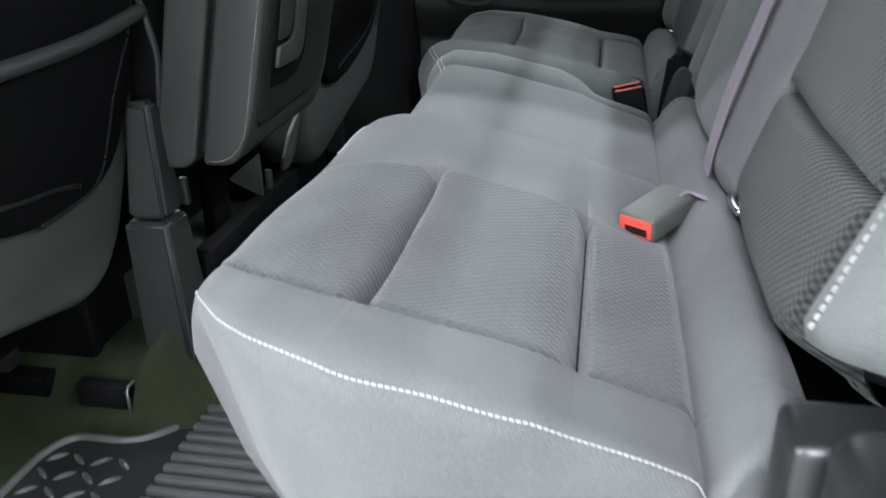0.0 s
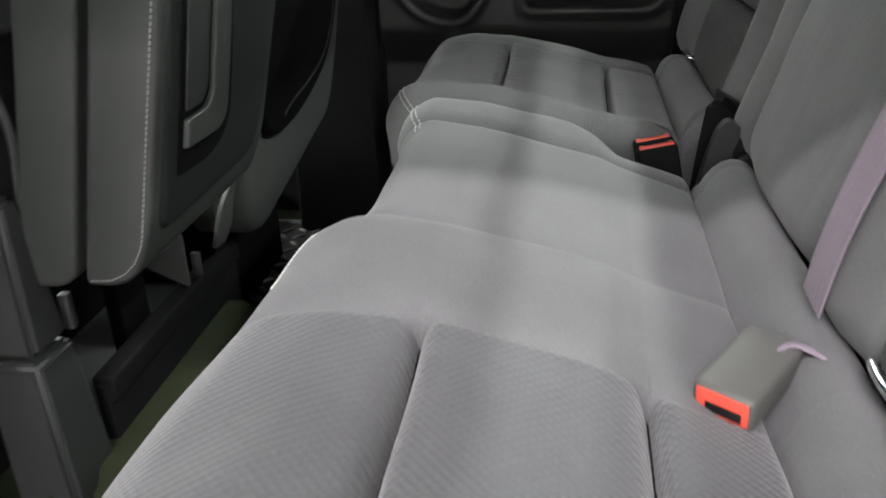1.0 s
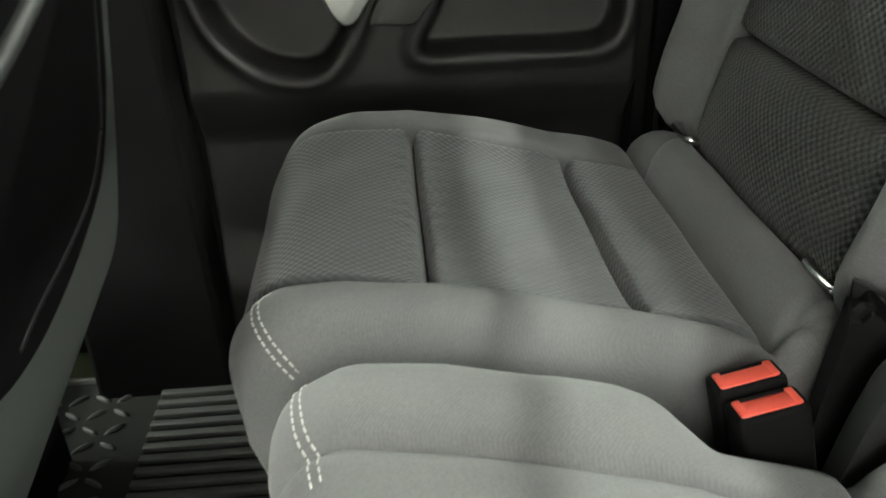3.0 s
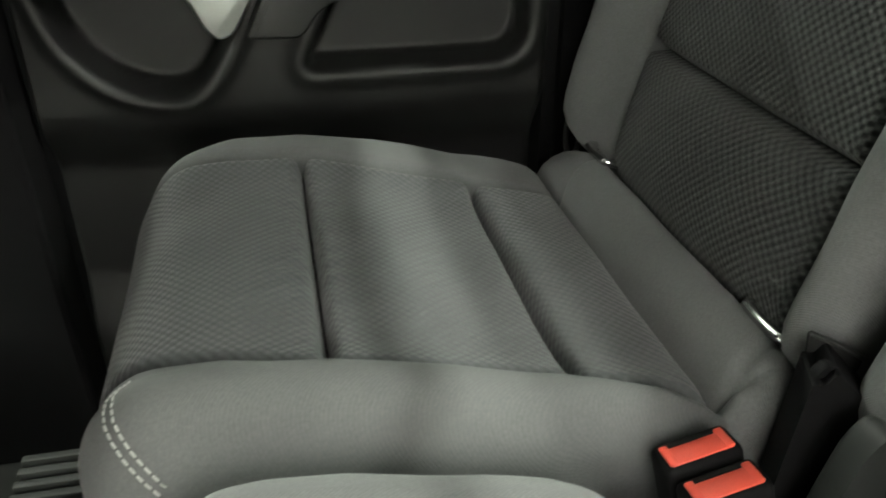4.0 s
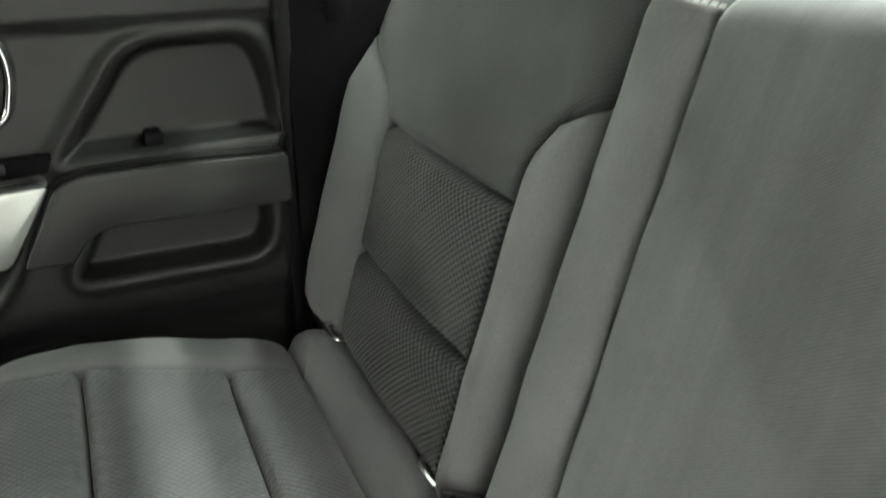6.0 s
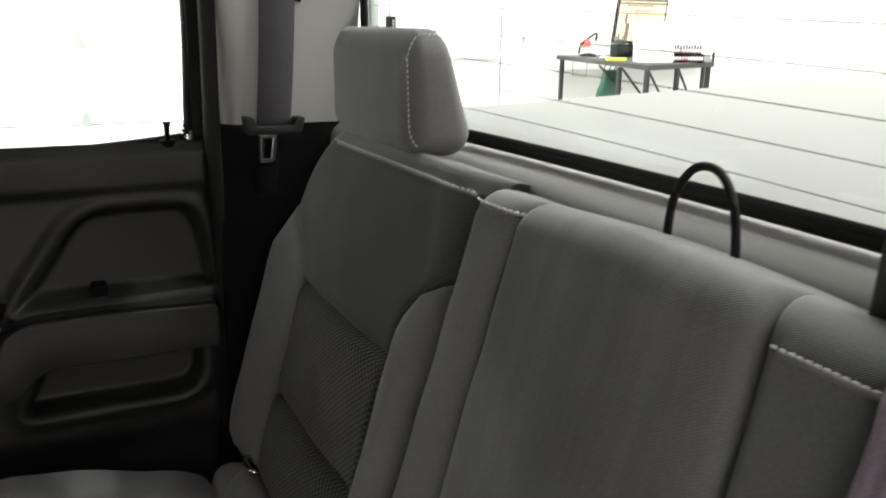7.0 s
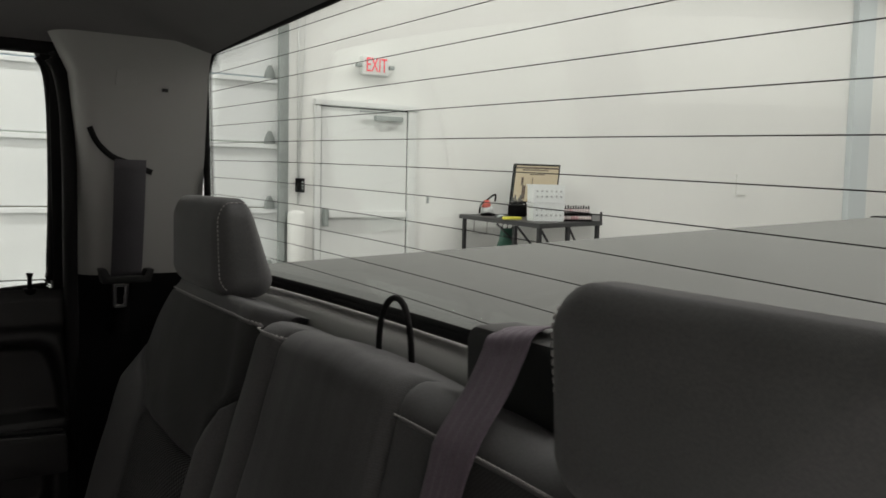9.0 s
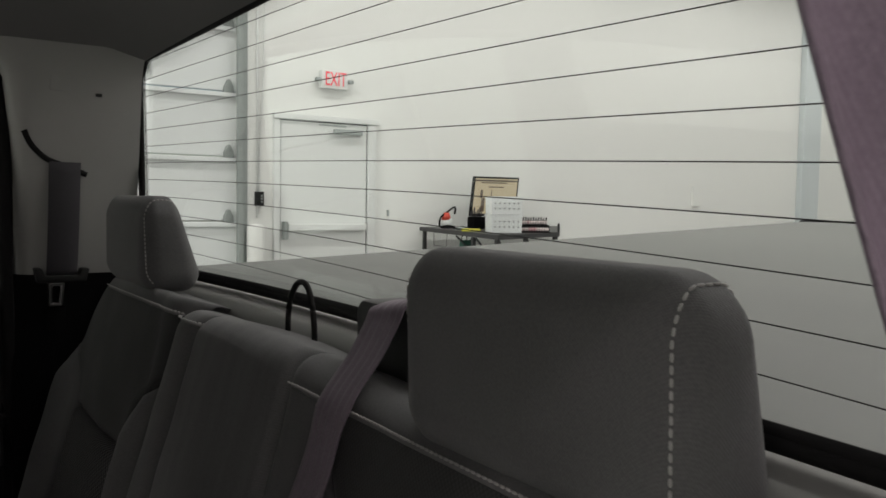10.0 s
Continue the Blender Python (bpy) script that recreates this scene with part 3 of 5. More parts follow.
part("window_switch", prism(rounded([(-0.262, 0.628), (-0.226, 0.629), (-0.226, 0.640), (-0.262, 0.639)], 0.003), on_door, 0.018, 0.027, 0.002), PLASTIC_G, door, "grey window switch")
raw("release_handle", *ring(grown(bezel_hole, 0.003), grown(bezel_hole, -0.010), on_door, 0.0, 0.014), CHROME, door, "chrome door release bezel")
part("handle_lever", prism(rounded([(-0.32, 0.70), (-0.225, 0.70), (-0.216, 0.735), (-0.222, 0.765), (-0.32, 0.765)], 0.014, 5), on_door, -0.010, 0.006, 0.005, 3), PLASTIC, door, "black release lever")
tube([on_door(0.036, z, -0.006) for z in (0.835, 0.846, 0.858, 0.866)], [0.0035, 0.0035, 0.0035, 0.0055], 10, "lock_knob", PANEL, door, "black lock knob")
tube([on_door(0.036, z, -0.006) for z in (0.832, 0.842)], 0.011, 12, "lock_collar", PANEL, door)
side_glass = thing("window_2", (-0.1, 1.94, 0.84), "clear rear door window", "window", kind="structure")
part("pane", prism([(-0.60, 0.80), (0.075, 0.83), (0.075, 1.21), (-0.60, 1.21)], lambda a, b, d: (a, 1.962 + d - 0.12 * (b - 0.84), b), 0, 0.004, 0), GLASS, side_glass, smooth=False).visible_shadow = False
frame_line = [(-0.60, 0.800), (-0.25, 0.818), (0.02, 0.838), (0.062, 0.850), (0.068, 0.90), (0.070, 1.03), (0.066, 1.15), (0.052, 1.195), (0.015, 1.212), (-0.60, 1.212)]
tube([(p.x, 1.945 - 0.12 * (p.z - 0.84), p.z) for p in smooth_line([(a, 0, b) for a, b in frame_line], 6)], 0.0075, 8, "seal", SEAL, side_glass)
tube([(p.x, 1.915 - 0.12 * (p.z - 0.84), p.z) for p in smooth_line([(a, 0, b) for a, b in [(0.096, 0.10), (0.098, 0.60), (0.092, 0.855), (0.090, 1.03), (0.084, 1.14), (0.066, 1.192), (0.02, 1.208), (-0.6, 1.208)]], 8)], 0.011, 8, "door_seal", SEAL, side_glass)
part("door_frame", prism([(0.070, 0.83), (0.10, 0.83), (0.10, 1.21), (0.045, 1.21), (0.064, 1.17)], lambda a, b, d: (a, 1.955 - d - 0.12 * (b - 0.84), b), -0.02, 0.02, 0.004), SEAL, side_glass)

# ---- rear glass ----


def glass_at(s, t, off=0.0):
    """A place on the rear glass: s across 0..1, t up 0..1."""
    u = 2 * s - 1
    z = 0.874 + 0.343 * t
    z -= 0.03 * max(0, abs(u) - 0.94) / 0.06 * max(0, t - 0.9) / 0.1
    x = 0.338 - 0.042 * t - (0.036 * (1 - t) + 0.003) * u * u
    return (x + off, YC + 0.668 * u, z)


window = thing("window_1", (0.33, YC, 0.87), "rear cab window with heating wires", "window", kind="structure")
rows = [[glass_at(i / 32, j / 8) for i in range(33)] for j in range(9)]
pane = sheet("pane", rows, GLASS, None, window, 0.004)
pane.visible_shadow = False
for k in range(12):
    t0 = 0.066 + 0.079 * k
    tube([glass_at(s, min(0.985, max(0.015, t0 + 0.058 * (2 * s - 1) - 0.010 * (2 * s - 1) ** 2)), -0.003) for s in [0.02 + 0.96 * i / 40 for i in range(41)]], 0.00042, 5, "heating_wire", SEAL, window)
border = [(s / 24, 0) for s in range(25)] + [(1, t / 8) for t in range(1, 8)] + [(0.99, 0.97)] + [(0.97 - 0.94 * s / 24, 1) for s in range(25)] + [(0.01, 0.97)] + [(0, 1 - t / 8) for t in range(1, 8)]
tube([glass_at(0.012 + 0.976 * i / 40, 0.012, -0.0062) for i in range(41)], 0, 8, "frit_band", SEAL, window, "black border along the foot of the glass", flat=((-1, 0, 0.1), 0.013, 0.003))
tube([glass_at(s, t, -0.004) for s, t in border], 0.0058, 8, "seal", SEAL, window, closed=True)

# ledge under the rear glass
prof = [(0.332, 0.70), (0.314, 0.76), (0.295, 0.802), (0.289, 0.826), (0.295, 0.846), (0.308, 0.858), (0.322, 0.863), (0.336, 0.866)]
rows = [[(p.x - 0.030 * ((y - YC) / 0.67) ** 2 * min(1, (p.z - 0.7) / 0.15), y, p.z) for p in smooth_line([(a, 0, b) for a, b in prof], 6)] for y in [YC - 0.72 + 1.44 * i / 40 for i in range(41)]]
tagged(sheet("rear_ledge_trim", rows, LEDGE, "structure"), "grey vinyl trim below the rear window", "trim")

# truck bed cover outside
RAKE = 0.0415


def bed(x, y, d):
    return (x, y, 0.858 + RAKE * (x - 0.44) + d)


cover = thing("tonneau_cover", (1.5, YC, 0.16), "black vinyl tonneau cover stretched over the truck bed", "tonneau cover")
part("cover_sheet", prism([(0.348, 0.37), (2.47, 0.37), (2.47, 2.03), (0.348, 2.03)], bed, -0.03, 0.0, 0.006), TONNEAU, cover)
part("bed_body", prism([(0.41, 0.34), (2.55, 0.34), (2.55, 2.06), (0.41, 2.06)], bed, -0.7, -0.032, 0.01), TRUCKPAINT, cover)
part("rear_rail", prism([(2.472, 0.36), (2.50, 0.36), (2.50, 2.04), (2.472, 2.04)], bed, -0.03, 0.004, 0.006), PLASTIC, cover)

# ---- C-pillar trims ----
def pillar_y(z, d=0.0):
    return 1.868 - 0.25 * (z - 1.03) - d


def pillar(side, name, label):
    ob = thing(name, (0.2, YC + side * 0.70, 0.85), label, "pillar trim", kind="structure")
    rows = []
    shift = 0.0 if side > 0 else -0.022
    start = 0.0 if side > 0 else 0.45
    for i in range(41):
        t = start + (1 - start) * i / 40
        row = []
        for j in range(15):
            z = 0.862 + 0.362 * j / 14
            x0 = 0.104 - 0.018 * smoothstep(0.95, 1.2, z) - 0.03 * smoothstep(1.17, 1.23, z)
            x1 = 0.284 + 0.006 * (1.22 - z) / 0.36
            x = x0 + (x1 - x0) * t + shift
            q = max(0, 1 - t / 0.17)
            d = 0.006 - 0.040 * (1 - math.sqrt(max(0, 1 - q * q)))
            y = pillar_y(z, d) - 0.02 * max(0, (z - 1.17) / 0.055) ** 2
            row.append((x, y if side > 0 else mirror_y(y) + 0.0096, z))
        rows.append(row)
    sheet("trim_panel", rows, PILLAR, None, ob)
    return ob


far_pillar = pillar(1, "pillar_trim_1", "light grey plastic trim on the rear roof pillar")
pillar(-1, "pillar_trim_2", "light grey plastic trim on the near rear roof pillar")


def on_pillar(x, z, d):
    return (x, pillar_y(z, 0.006 + d), z)


slot_line = [(0.113, 1.092), (0.124, 1.070), (0.145, 1.050), (0.170, 1.040), (0.206, 1.026)]
lip = [on_pillar(p.x, p.z, 0.001) for p in smooth_line([(a, 0, b) for a, b in slot_line], 8)]
tube(lip, 0, 8, "belt_slot", SEAL, far_pillar, "black belt slot", flat=((0, -1, 0), 0.009, 0.002))
part("cover_cap", prism(rounded([(0.147, 1.155), (0.178, 1.155), (0.176, 1.180), (0.149, 1.180)], 0.004), on_pillar, 0.0, 0.0012, 0.0006), PILLAR, far_pillar)
part("clip", prism(rounded([(0.215, 1.150), (0.224, 1.150), (0.224, 1.155), (0.215, 1.155)], 0.001), on_pillar, 0.0, 0.003, 0.001), PLASTIC_G, far_pillar)
side_belt = thing("side_seat_belt", (0.17, 1.86, 0.80), "dark grey seat belt hanging from the pillar slot", "seat belt")
tube([on_pillar(0.172, z, 0.006 + 0.006 * math.sin((1.045 - z) * 14)) for z in [1.045 - 0.19 * i / 12 for i in range(13)]], 0, 8, "webbing", BELT_DARK, side_belt, flat=((0, -1, 0), 0.047, 0.0018))
part("belt_stop", prism(rounded([(0.134, 0.850), (0.207, 0.850), (0.212, 0.872), (0.200, 0.872), (0.196, 0.861), (0.146, 0.861), (0.140, 0.874), (0.129, 0.874)], 0.003), on_pillar, 0.0, 0.026, 0.004), PLASTIC_G, side_belt)
# Same belt, coloured near-black for the shade below the stop.
tube([on_pillar(0.165, z, 0.008) for z in (0.862, 0.70, 0.50)], 0, 8, "lap_webbing", PANEL, side_belt, flat=((0, -1, 0.1), 0.030, 0.0018))
tongue = rounded([(0.152, 0.806), (0.176, 0.806), (0.178, 0.85), (0.150, 0.85)], 0.004)
raw("tongue", *ring(tongue, grown(tongue, -0.008), on_pillar, 0.010, 0.014), CHROME, side_belt, "chromed belt tongue")
part("lower_pillar_trim", prism([(0.098, FLOOR), (0.36, FLOOR), (0.36, 0.885), (0.25, 0.885), (0.22, 0.862), (0.098, 0.862)], lambda a, b, d: (a, 1.932 - d, b), 0.0, 0.012, 0.004), PANEL, far_pillar)

near_belt = thing("side_seat_belt", (0.16, 0.53, 0.86), "mauve-grey seat belt webbing slanting from the near pillar", "seat belt")
rows = []
for i in range(21):
    z = 1.115 - 0.255 * i / 20
    xc = 0.076 + 0.63 * (1.10 - z) - 0.5 * max(0, 1.0 - z) ** 2
    rows.append([(xc + 0.0215 * c, 0.524 + 0.006 * math.sin((1.12 - z) * 9) - 0.020 * c * c - 0.018 * c, z + 0.010 * c) for c in [k / 8 - 1 for k in range(17)]])
sheet("webbing", rows, BELT, None, near_belt, 0.0018)
part("belt_stop", box(0.185, 0.255, 0.515, 0.541, 0.838, 0.862, 0.006, 3), PLASTIC_G, near_belt)


# ---- rear bench ----
def cushion_base(X):
    return np.interp(X, [-0.35, -0.30, -0.25, -0.19, -0.12, -0.037, 0.03, 0.046, 0.054, 0.064, 0.080, 0.096, 0.108, 0.125], [0.440, 0.449, 0.451, 0.445, 0.430, 0.408, 0.397, 0.394, 0.410, 0.420, 0.424, 0.416, 0.400, 0.360])


def on_top(y, v, n):
    return (v, y, n)


def curve(*pts):
    xs, ys = zip(*pts)
    return lambda v: float(np.mean([np.interp(v + k * 0.006, xs, ys) for k in (-2, -1, 0, 1, 2)]))


def cushion_zones(i, j, edge=False):
    if j == 3:
        return "rear_roll"
    if i == 1:
        return ("front_panel", "middle_panel", "rear_panel")[j]
    return "bolster" if i == 0 else "bolster#2"


CUSHION_MATS = {"bolster": CLOTH, "centre": CLOTH, "front_panel": WEAVE, "middle_panel": WEAVE, "rear_panel": WEAVE, "rear_roll": CLOTH}
seat_40 = thing("rear_seat", (0.0, 1.66, 0.12), "charcoal cloth rear seat, narrow part of the split bench", "car seat", "rear seats")
seat_60 = thing("rear_seat", (0.0, 0.93, 0.12), "charcoal cloth rear seat, wide part with a plain centre", "car seat", "rear seats")

CV = [-0.335, -0.19, -0.037, 0.045, 0.122]
F_Y0 = curve((-0.335, 1.425), (-0.30, 1.412), (-0.08, 1.410), (-0.05, 1.425), (0.05, 1.43), (0.12, 1.435))
F_YN = curve((-0.335, 1.515), (-0.28, 1.497), (-0.19, 1.481), (-0.037, 1.476), (0.045, 1.450), (0.12, 1.445))
F_YF = curve((-0.335, 1.755), (-0.29, 1.772), (-0.19, 1.778), (-0.037, 1.772), (0.02, 1.760), (0.045, 1.752), (0.12, 1.785))
F_Y1 = curve((-0.335, 1.778), (-0.318, 1.802), (-0.29, 1.830), (-0.25, 1.856), (-0.19, 1.876), (-0.12, 1.886), (-0.05, 1.890), (0.0, 1.884), (0.03, 1.870), (0.07, 1.835), (0.12, 1.815))


def wrinkle(Y, X, seed):
    return 0.0012 * np.sin(Y * 31 + 3 * np.sin(X * 17 + seed)) * np.cos(X * 23 + 2 * np.sin(Y * 13))


def far_crown(Y, X):
    n = cushion_base(X)
    side = np.exp(-((Y - 1.452) / 0.028) ** 2) * 0.010 * np.clip((0.06 - X) / 0.05, 0, 1)
    side = side + np.exp(-((Y - 1.80) / 0.045) ** 2) * 0.004 * np.clip((0.06 - X) / 0.05, 0, 1)
    pillow = 0.004 * np.sin(np.clip((X + 0.335) / 0.145, 0, 1) * math.pi) + 0.005 * np.sin(np.clip((X + 0.19) / 0.153, 0, 1) * math.pi) + 0.004 * np.sin(np.clip((X + 0.037) / 0.082, 0, 1) * math.pi)
    inside = np.clip(1 - ((Y - 1.62) / 0.14) ** 2, 0, 1)
    wave = np.sin(Y * 430 + 2.5 * np.sin(Y * 53)) + 0.5 * np.sin(Y * 265 + 1)
    pucker = (0.0017 * np.exp(-np.abs(X + 0.19) / 0.015) + 0.0009 * np.exp(-np.abs(X + 0.037) / 0.011)) * wave * inside
    dive = sum(0.005 * np.exp(-np.maximum(at - X, 0) / 0.012) * np.exp(-np.maximum(X - at, 0) / 0.003) for at in (-0.19, -0.037))
    dip = 0.013 * np.clip(1 - ((Y - 1.62) / 0.155) ** 4, 0, 1) * np.clip((0.0 - X) / 0.08, 0, 1)
    corner = np.exp(-((X - 0.066) / 0.032) ** 2)
    pleat = corner * (0.007 * np.exp(-((Y - 1.458 - 0.5 * (X - 0.066)) / 0.005) ** 2) + 0.005 * np.exp(-((Y - 1.443 + 0.6 * (X - 0.07)) / 0.0045) ** 2))
    return n + side - dip + pillow * inside + wrinkle(Y, X, 1) + pucker - pleat - dive * inside ** 0.3


def front_round(y0, y1, xf, r):
    def f(y):
        x = xf
        for d in (y - y0, y1 - y):
            q = min(max((r - d) / r, 0), 1)
            x += r * 0.8 * (1 - math.sqrt(max(1 - q * q, 0)))
        return x
    return f


far_top = pad(seat_40, [F_Y0, F_YN, F_YF, F_Y1], [14, 84, 16], CV, [36, 40, 22, 14], on_top, far_crown,
    (0.030, 0.060, 0.055, 0.012), ((-0.12, 0.0), (-0.12, 0.0), (-0.13, 0.10), (-0.2, 0.0)), [(1, 0.012, 0.0035, 0.036), (2, 0.012, 0.0035, 0.036)],
    [(1, 0.022, 0.0035, 1, 2), (2, 0.022, 0.0035, 1, 2), (3, 0.013, 0.005, 1, 3)], cushion_zones, CUSHION_MATS, v_start=front_round(1.37, 1.89, -0.335, 0.12), prefix="cushion_")

N_Y0 = curve((-0.335, 0.643), (-0.303, 0.590), (-0.25, 0.541), (-0.176, 0.518), (-0.074, 0.520), (-0.005, 0.527), (0.045, 0.530), (0.062, 0.535), (0.075, 0.540), (0.12, 0.545))
N_YN = curve((-0.335, 0.698), (-0.30, 0.657), (-0.25, 0.625), (-0.19, 0.612), (-0.037, 0.610), (0.045, 0.612), (0.12, 0.60))
N_YF = curve((-0.335, 0.888), (-0.28, 0.893), (-0.19, 0.904), (-0.037, 0.895), (0.12, 0.89))
N_YV = curve((-0.335, 1.075), (-0.2, 1.058), (0.046, 1.052), (0.122, 1.055))
N_YC = lambda x: 1.306 - 0.004 * x / 0.1
N_Y1 = lambda x: 1.389 - 0.034 * smoothstep(-0.075, -0.030, x) - 0.012 * smoothstep(0.03, 0.07, x)


def near_crown(Y, X):
    n = cushion_base(X - 0.008 * np.clip((X + 0.02) / 0.05, 0, 1)) - 0.017 * np.clip((X + 0.06) / 0.09, 0, 1)
    front = np.clip((0.06 - X) / 0.05, 0, 1)
    side = np.exp(-((Y - 0.545 + 0.1 * (X + 0.1)) / 0.022) ** 2) * 0.004 * front
    ridge = np.exp(-((Y - 1.018) / np.where(Y < 1.018, 0.06, 0.026)) ** 2) * 0.009 - 0.007 * np.exp(-((Y - 1.085) / 0.05) ** 2)
    side = side + ridge * front
    pillow = 0.004 * np.sin(np.clip((X + 0.335) / 0.145, 0, 1) * math.pi) + 0.005 * np.sin(np.clip((X + 0.19) / 0.153, 0, 1) * math.pi)
    inside = np.clip(1 - ((Y - 0.765) / 0.15) ** 2, 0, 1)
    mid = 0.002 * np.clip(1 - ((Y - 1.28) / 0.12) ** 2, 0, 1)
    dip = 0.010 * np.clip(1 - ((Y - 0.765) / 0.16) ** 4, 0, 1) * np.clip((0.02 - X) / 0.08, 0, 1)
    band = 0.012 * np.clip((Y - 1.306) / 0.045, 0, 1) ** 0.7 * np.clip((-0.03 - X) / 0.06, 0.2, 1)
    dip = dip + 0.014 * np.exp(-((X - 0.015) / 0.045) ** 2 - ((Y - 0.94) / 0.07) ** 2)
    side_line = np.vectorize(N_YN)(X)
    wave = np.sin(Y * 690 + 2.5 * np.sin(Y * 61)) + 0.5 * np.sin(Y * 395 + 2)
    pucker = 0.0013 * (np.exp(-np.abs(X + 0.19) / 0.010) + np.exp(-np.abs(X + 0.037) / 0.010)) * wave * inside
    pucker = pucker + 0.0011 * np.exp(-np.abs(Y - side_line) / 0.007) * np.sin(X * 720 + 2 * np.sin(X * 70)) * np.clip((0.03 - X) / 0.02, 0, 1)
    dive = sum(0.008 * np.exp(-np.maximum(at - X, 0) / 0.011) * np.exp(-np.maximum(X - at, 0) / 0.003) for at in (-0.19, -0.037))
    return n + side - dip + pillow * inside + mid + band + wrinkle(Y, X, 2) + pucker - dive * inside ** 0.3


def near_zones(i, j, edge=False):
    if j == 3:
        return "rear_roll" if i < 3 else "rear_roll#2"
    if i == 1:
        return ("front_panel", "middle_panel", "rear_panel")[j]
    return ("bolster", "", "bolster#2", "centre", "bolster#3")[i]


def near_start(y):
    return -0.345 + 0.018 * min(1, max(0, (0.70 - y) / 0.08)) ** 2 + 0.026 * smoothstep(0.80, 0.96, y) + 0.040 * smoothstep(0.96, 1.15, y) - 0.012 * smoothstep(1.29, 1.34, y) + 0.02 * smoothstep(1.36, 1.39, y)


near_top = pad(seat_60, [N_Y0, N_YN, N_YF, N_YV, N_YC, N_Y1], [14, 104, 16, 22, 10], CV, [52, 56, 30, 14], on_top, near_crown,
    (0.016, 0.028, 0.05, 0.012), ((-0.10, -0.004), (-0.12, 0.0), (-0.13, 0.13), (-0.2, 0.0)), [(1, 0.006, 0.003, 0.036), (2, 0.002, 0.003, 0.036), (3, 0.003, 0.008, 0.036), (4, 0.007, 0.005, 0.036)],
    [(1, 0.024, 0.0055, 1, 2), (2, 0.024, 0.0055, 1, 2), (3, 0.015, 0.005, 0, 5)], near_zones, CUSHION_MATS, v_start=near_start, prefix="cushion_")

# cushion seams in white thread
edge_line = [(x, N_Y0(x) + 0.007 + 0.008 * smoothstep(-0.27, -0.32, x), 0.42) for x in [-0.328 + 0.373 * i / 60 for i in range(61)]]
stitches(snap(near_top, edge_line, (0, 0, -1)), seat_60, (0, -0.4, 1), 0.0042, 0.0034, 0.0013, name="stitching")
stitches(snap(near_top, [(-0.303 + 0.027 * (i / 20) ** 1.5, 0.935 + 0.17 * i / 20, 0.42) for i in range(21)], (0, 0, -1)), seat_60, (-0.5, 0, 1), 0.0055, 0.0042, 0.0018)
for tree, seat, y0, x0, z0 in ((near_top, seat_60, 1.368, -0.276, 0.450), (far_top, seat_40, 1.479, -0.311, 0.446)):
    for shift in (0.0, 0.009):
        line = [(x0 - 0.2 + shift + 0.022 * i / 24, y0 - 0.068 * i / 24, z0 + 0.2 - 0.016 * i / 24) for i in range(25)]
        stitches(snap(tree, line, (0.707, 0, -0.707)), seat, (-1, 0, 0.8), 0.0055, 0.0042, 0.0011)

# backrests
LEAN_A = radians(16.5)


def on_back(y, v, n):
    return (0.092 + v * math.sin(LEAN_A) - n * math.cos(LEAN_A), y, 0.36 + v * math.cos(LEAN_A) + n * math.sin(LEAN_A))


def vz(z):
    return (z - 0.36) / math.cos(LEAN_A)


BV = [vz(0.395), vz(0.525), vz(0.668), vz(0.868)]


def by_z(*pts):
    return curve(*[(vz(z), y) for z, y in pts])


FB = [by_z((0.36, 1.436), (0.90, 1.430)),
      by_z((0.36, 1.465), (0.525, 1.484), (0.664, 1.488), (0.705, 1.488), (0.735, 1.478), (0.755, 1.455), (0.768, 1.426), (0.90, 1.420)),
      by_z((0.36, 1.755), (0.44, 1.765), (0.525, 1.776), (0.664, 1.784), (0.70, 1.790), (0.722, 1.815), (0.742, 1.865), (0.758, 1.905), (0.80, 1.880), (0.84, 1.835), (0.87, 1.772)),
      by_z((0.395, 1.825), (0.416, 1.862), (0.44, 1.886), (0.50, 1.904), (0.65, 1.916), (0.755, 1.908), (0.80, 1.885), (0.84, 1.842), (0.87, 1.775))]


def back_crown_far(Y, V):
    n = 0.010 + 0 * Y
    low = np.clip((vz(0.755) - V) / 0.06, 0, 1)
    n = n + low * (0.018 * np.exp(-((Y - 1.455) / 0.026) ** 2) + 0.030 * np.exp(-((Y - 1.855) / 0.045) ** 2))
    top = np.clip((V - vz(0.70)) / 0.05, 0, 1)
    insert = np.clip(1 - ((Y - 1.625) / 0.145) ** 4, 0, 1)
    n = n + 0.008 * np.cos((Y - 1.65) / 0.16 * 1.4) + insert * 0.012 * np.sin(np.clip((V - BV[0]) / (BV[1] - BV[0]), 0, 1) ** 1.7 * math.pi) + insert * 0.009 * np.sin(np.clip((V - BV[1]) / (BV[2] - BV[1]), 0, 1) ** 1.6 * math.pi)
    fold = -0.006 * top * np.exp(-((Y - 1.475 - 0.25 * (V - vz(0.75))) / 0.012) ** 2)
    return n + fold + wrinkle(Y, V, 4)


def back_zones(i, j, edge=False):
    if i == 1:
        return ("lower_panel", "middle_panel", "upper_panel", "top_panel")[j]
    return "bolster" if i == 0 else "bolster#2"


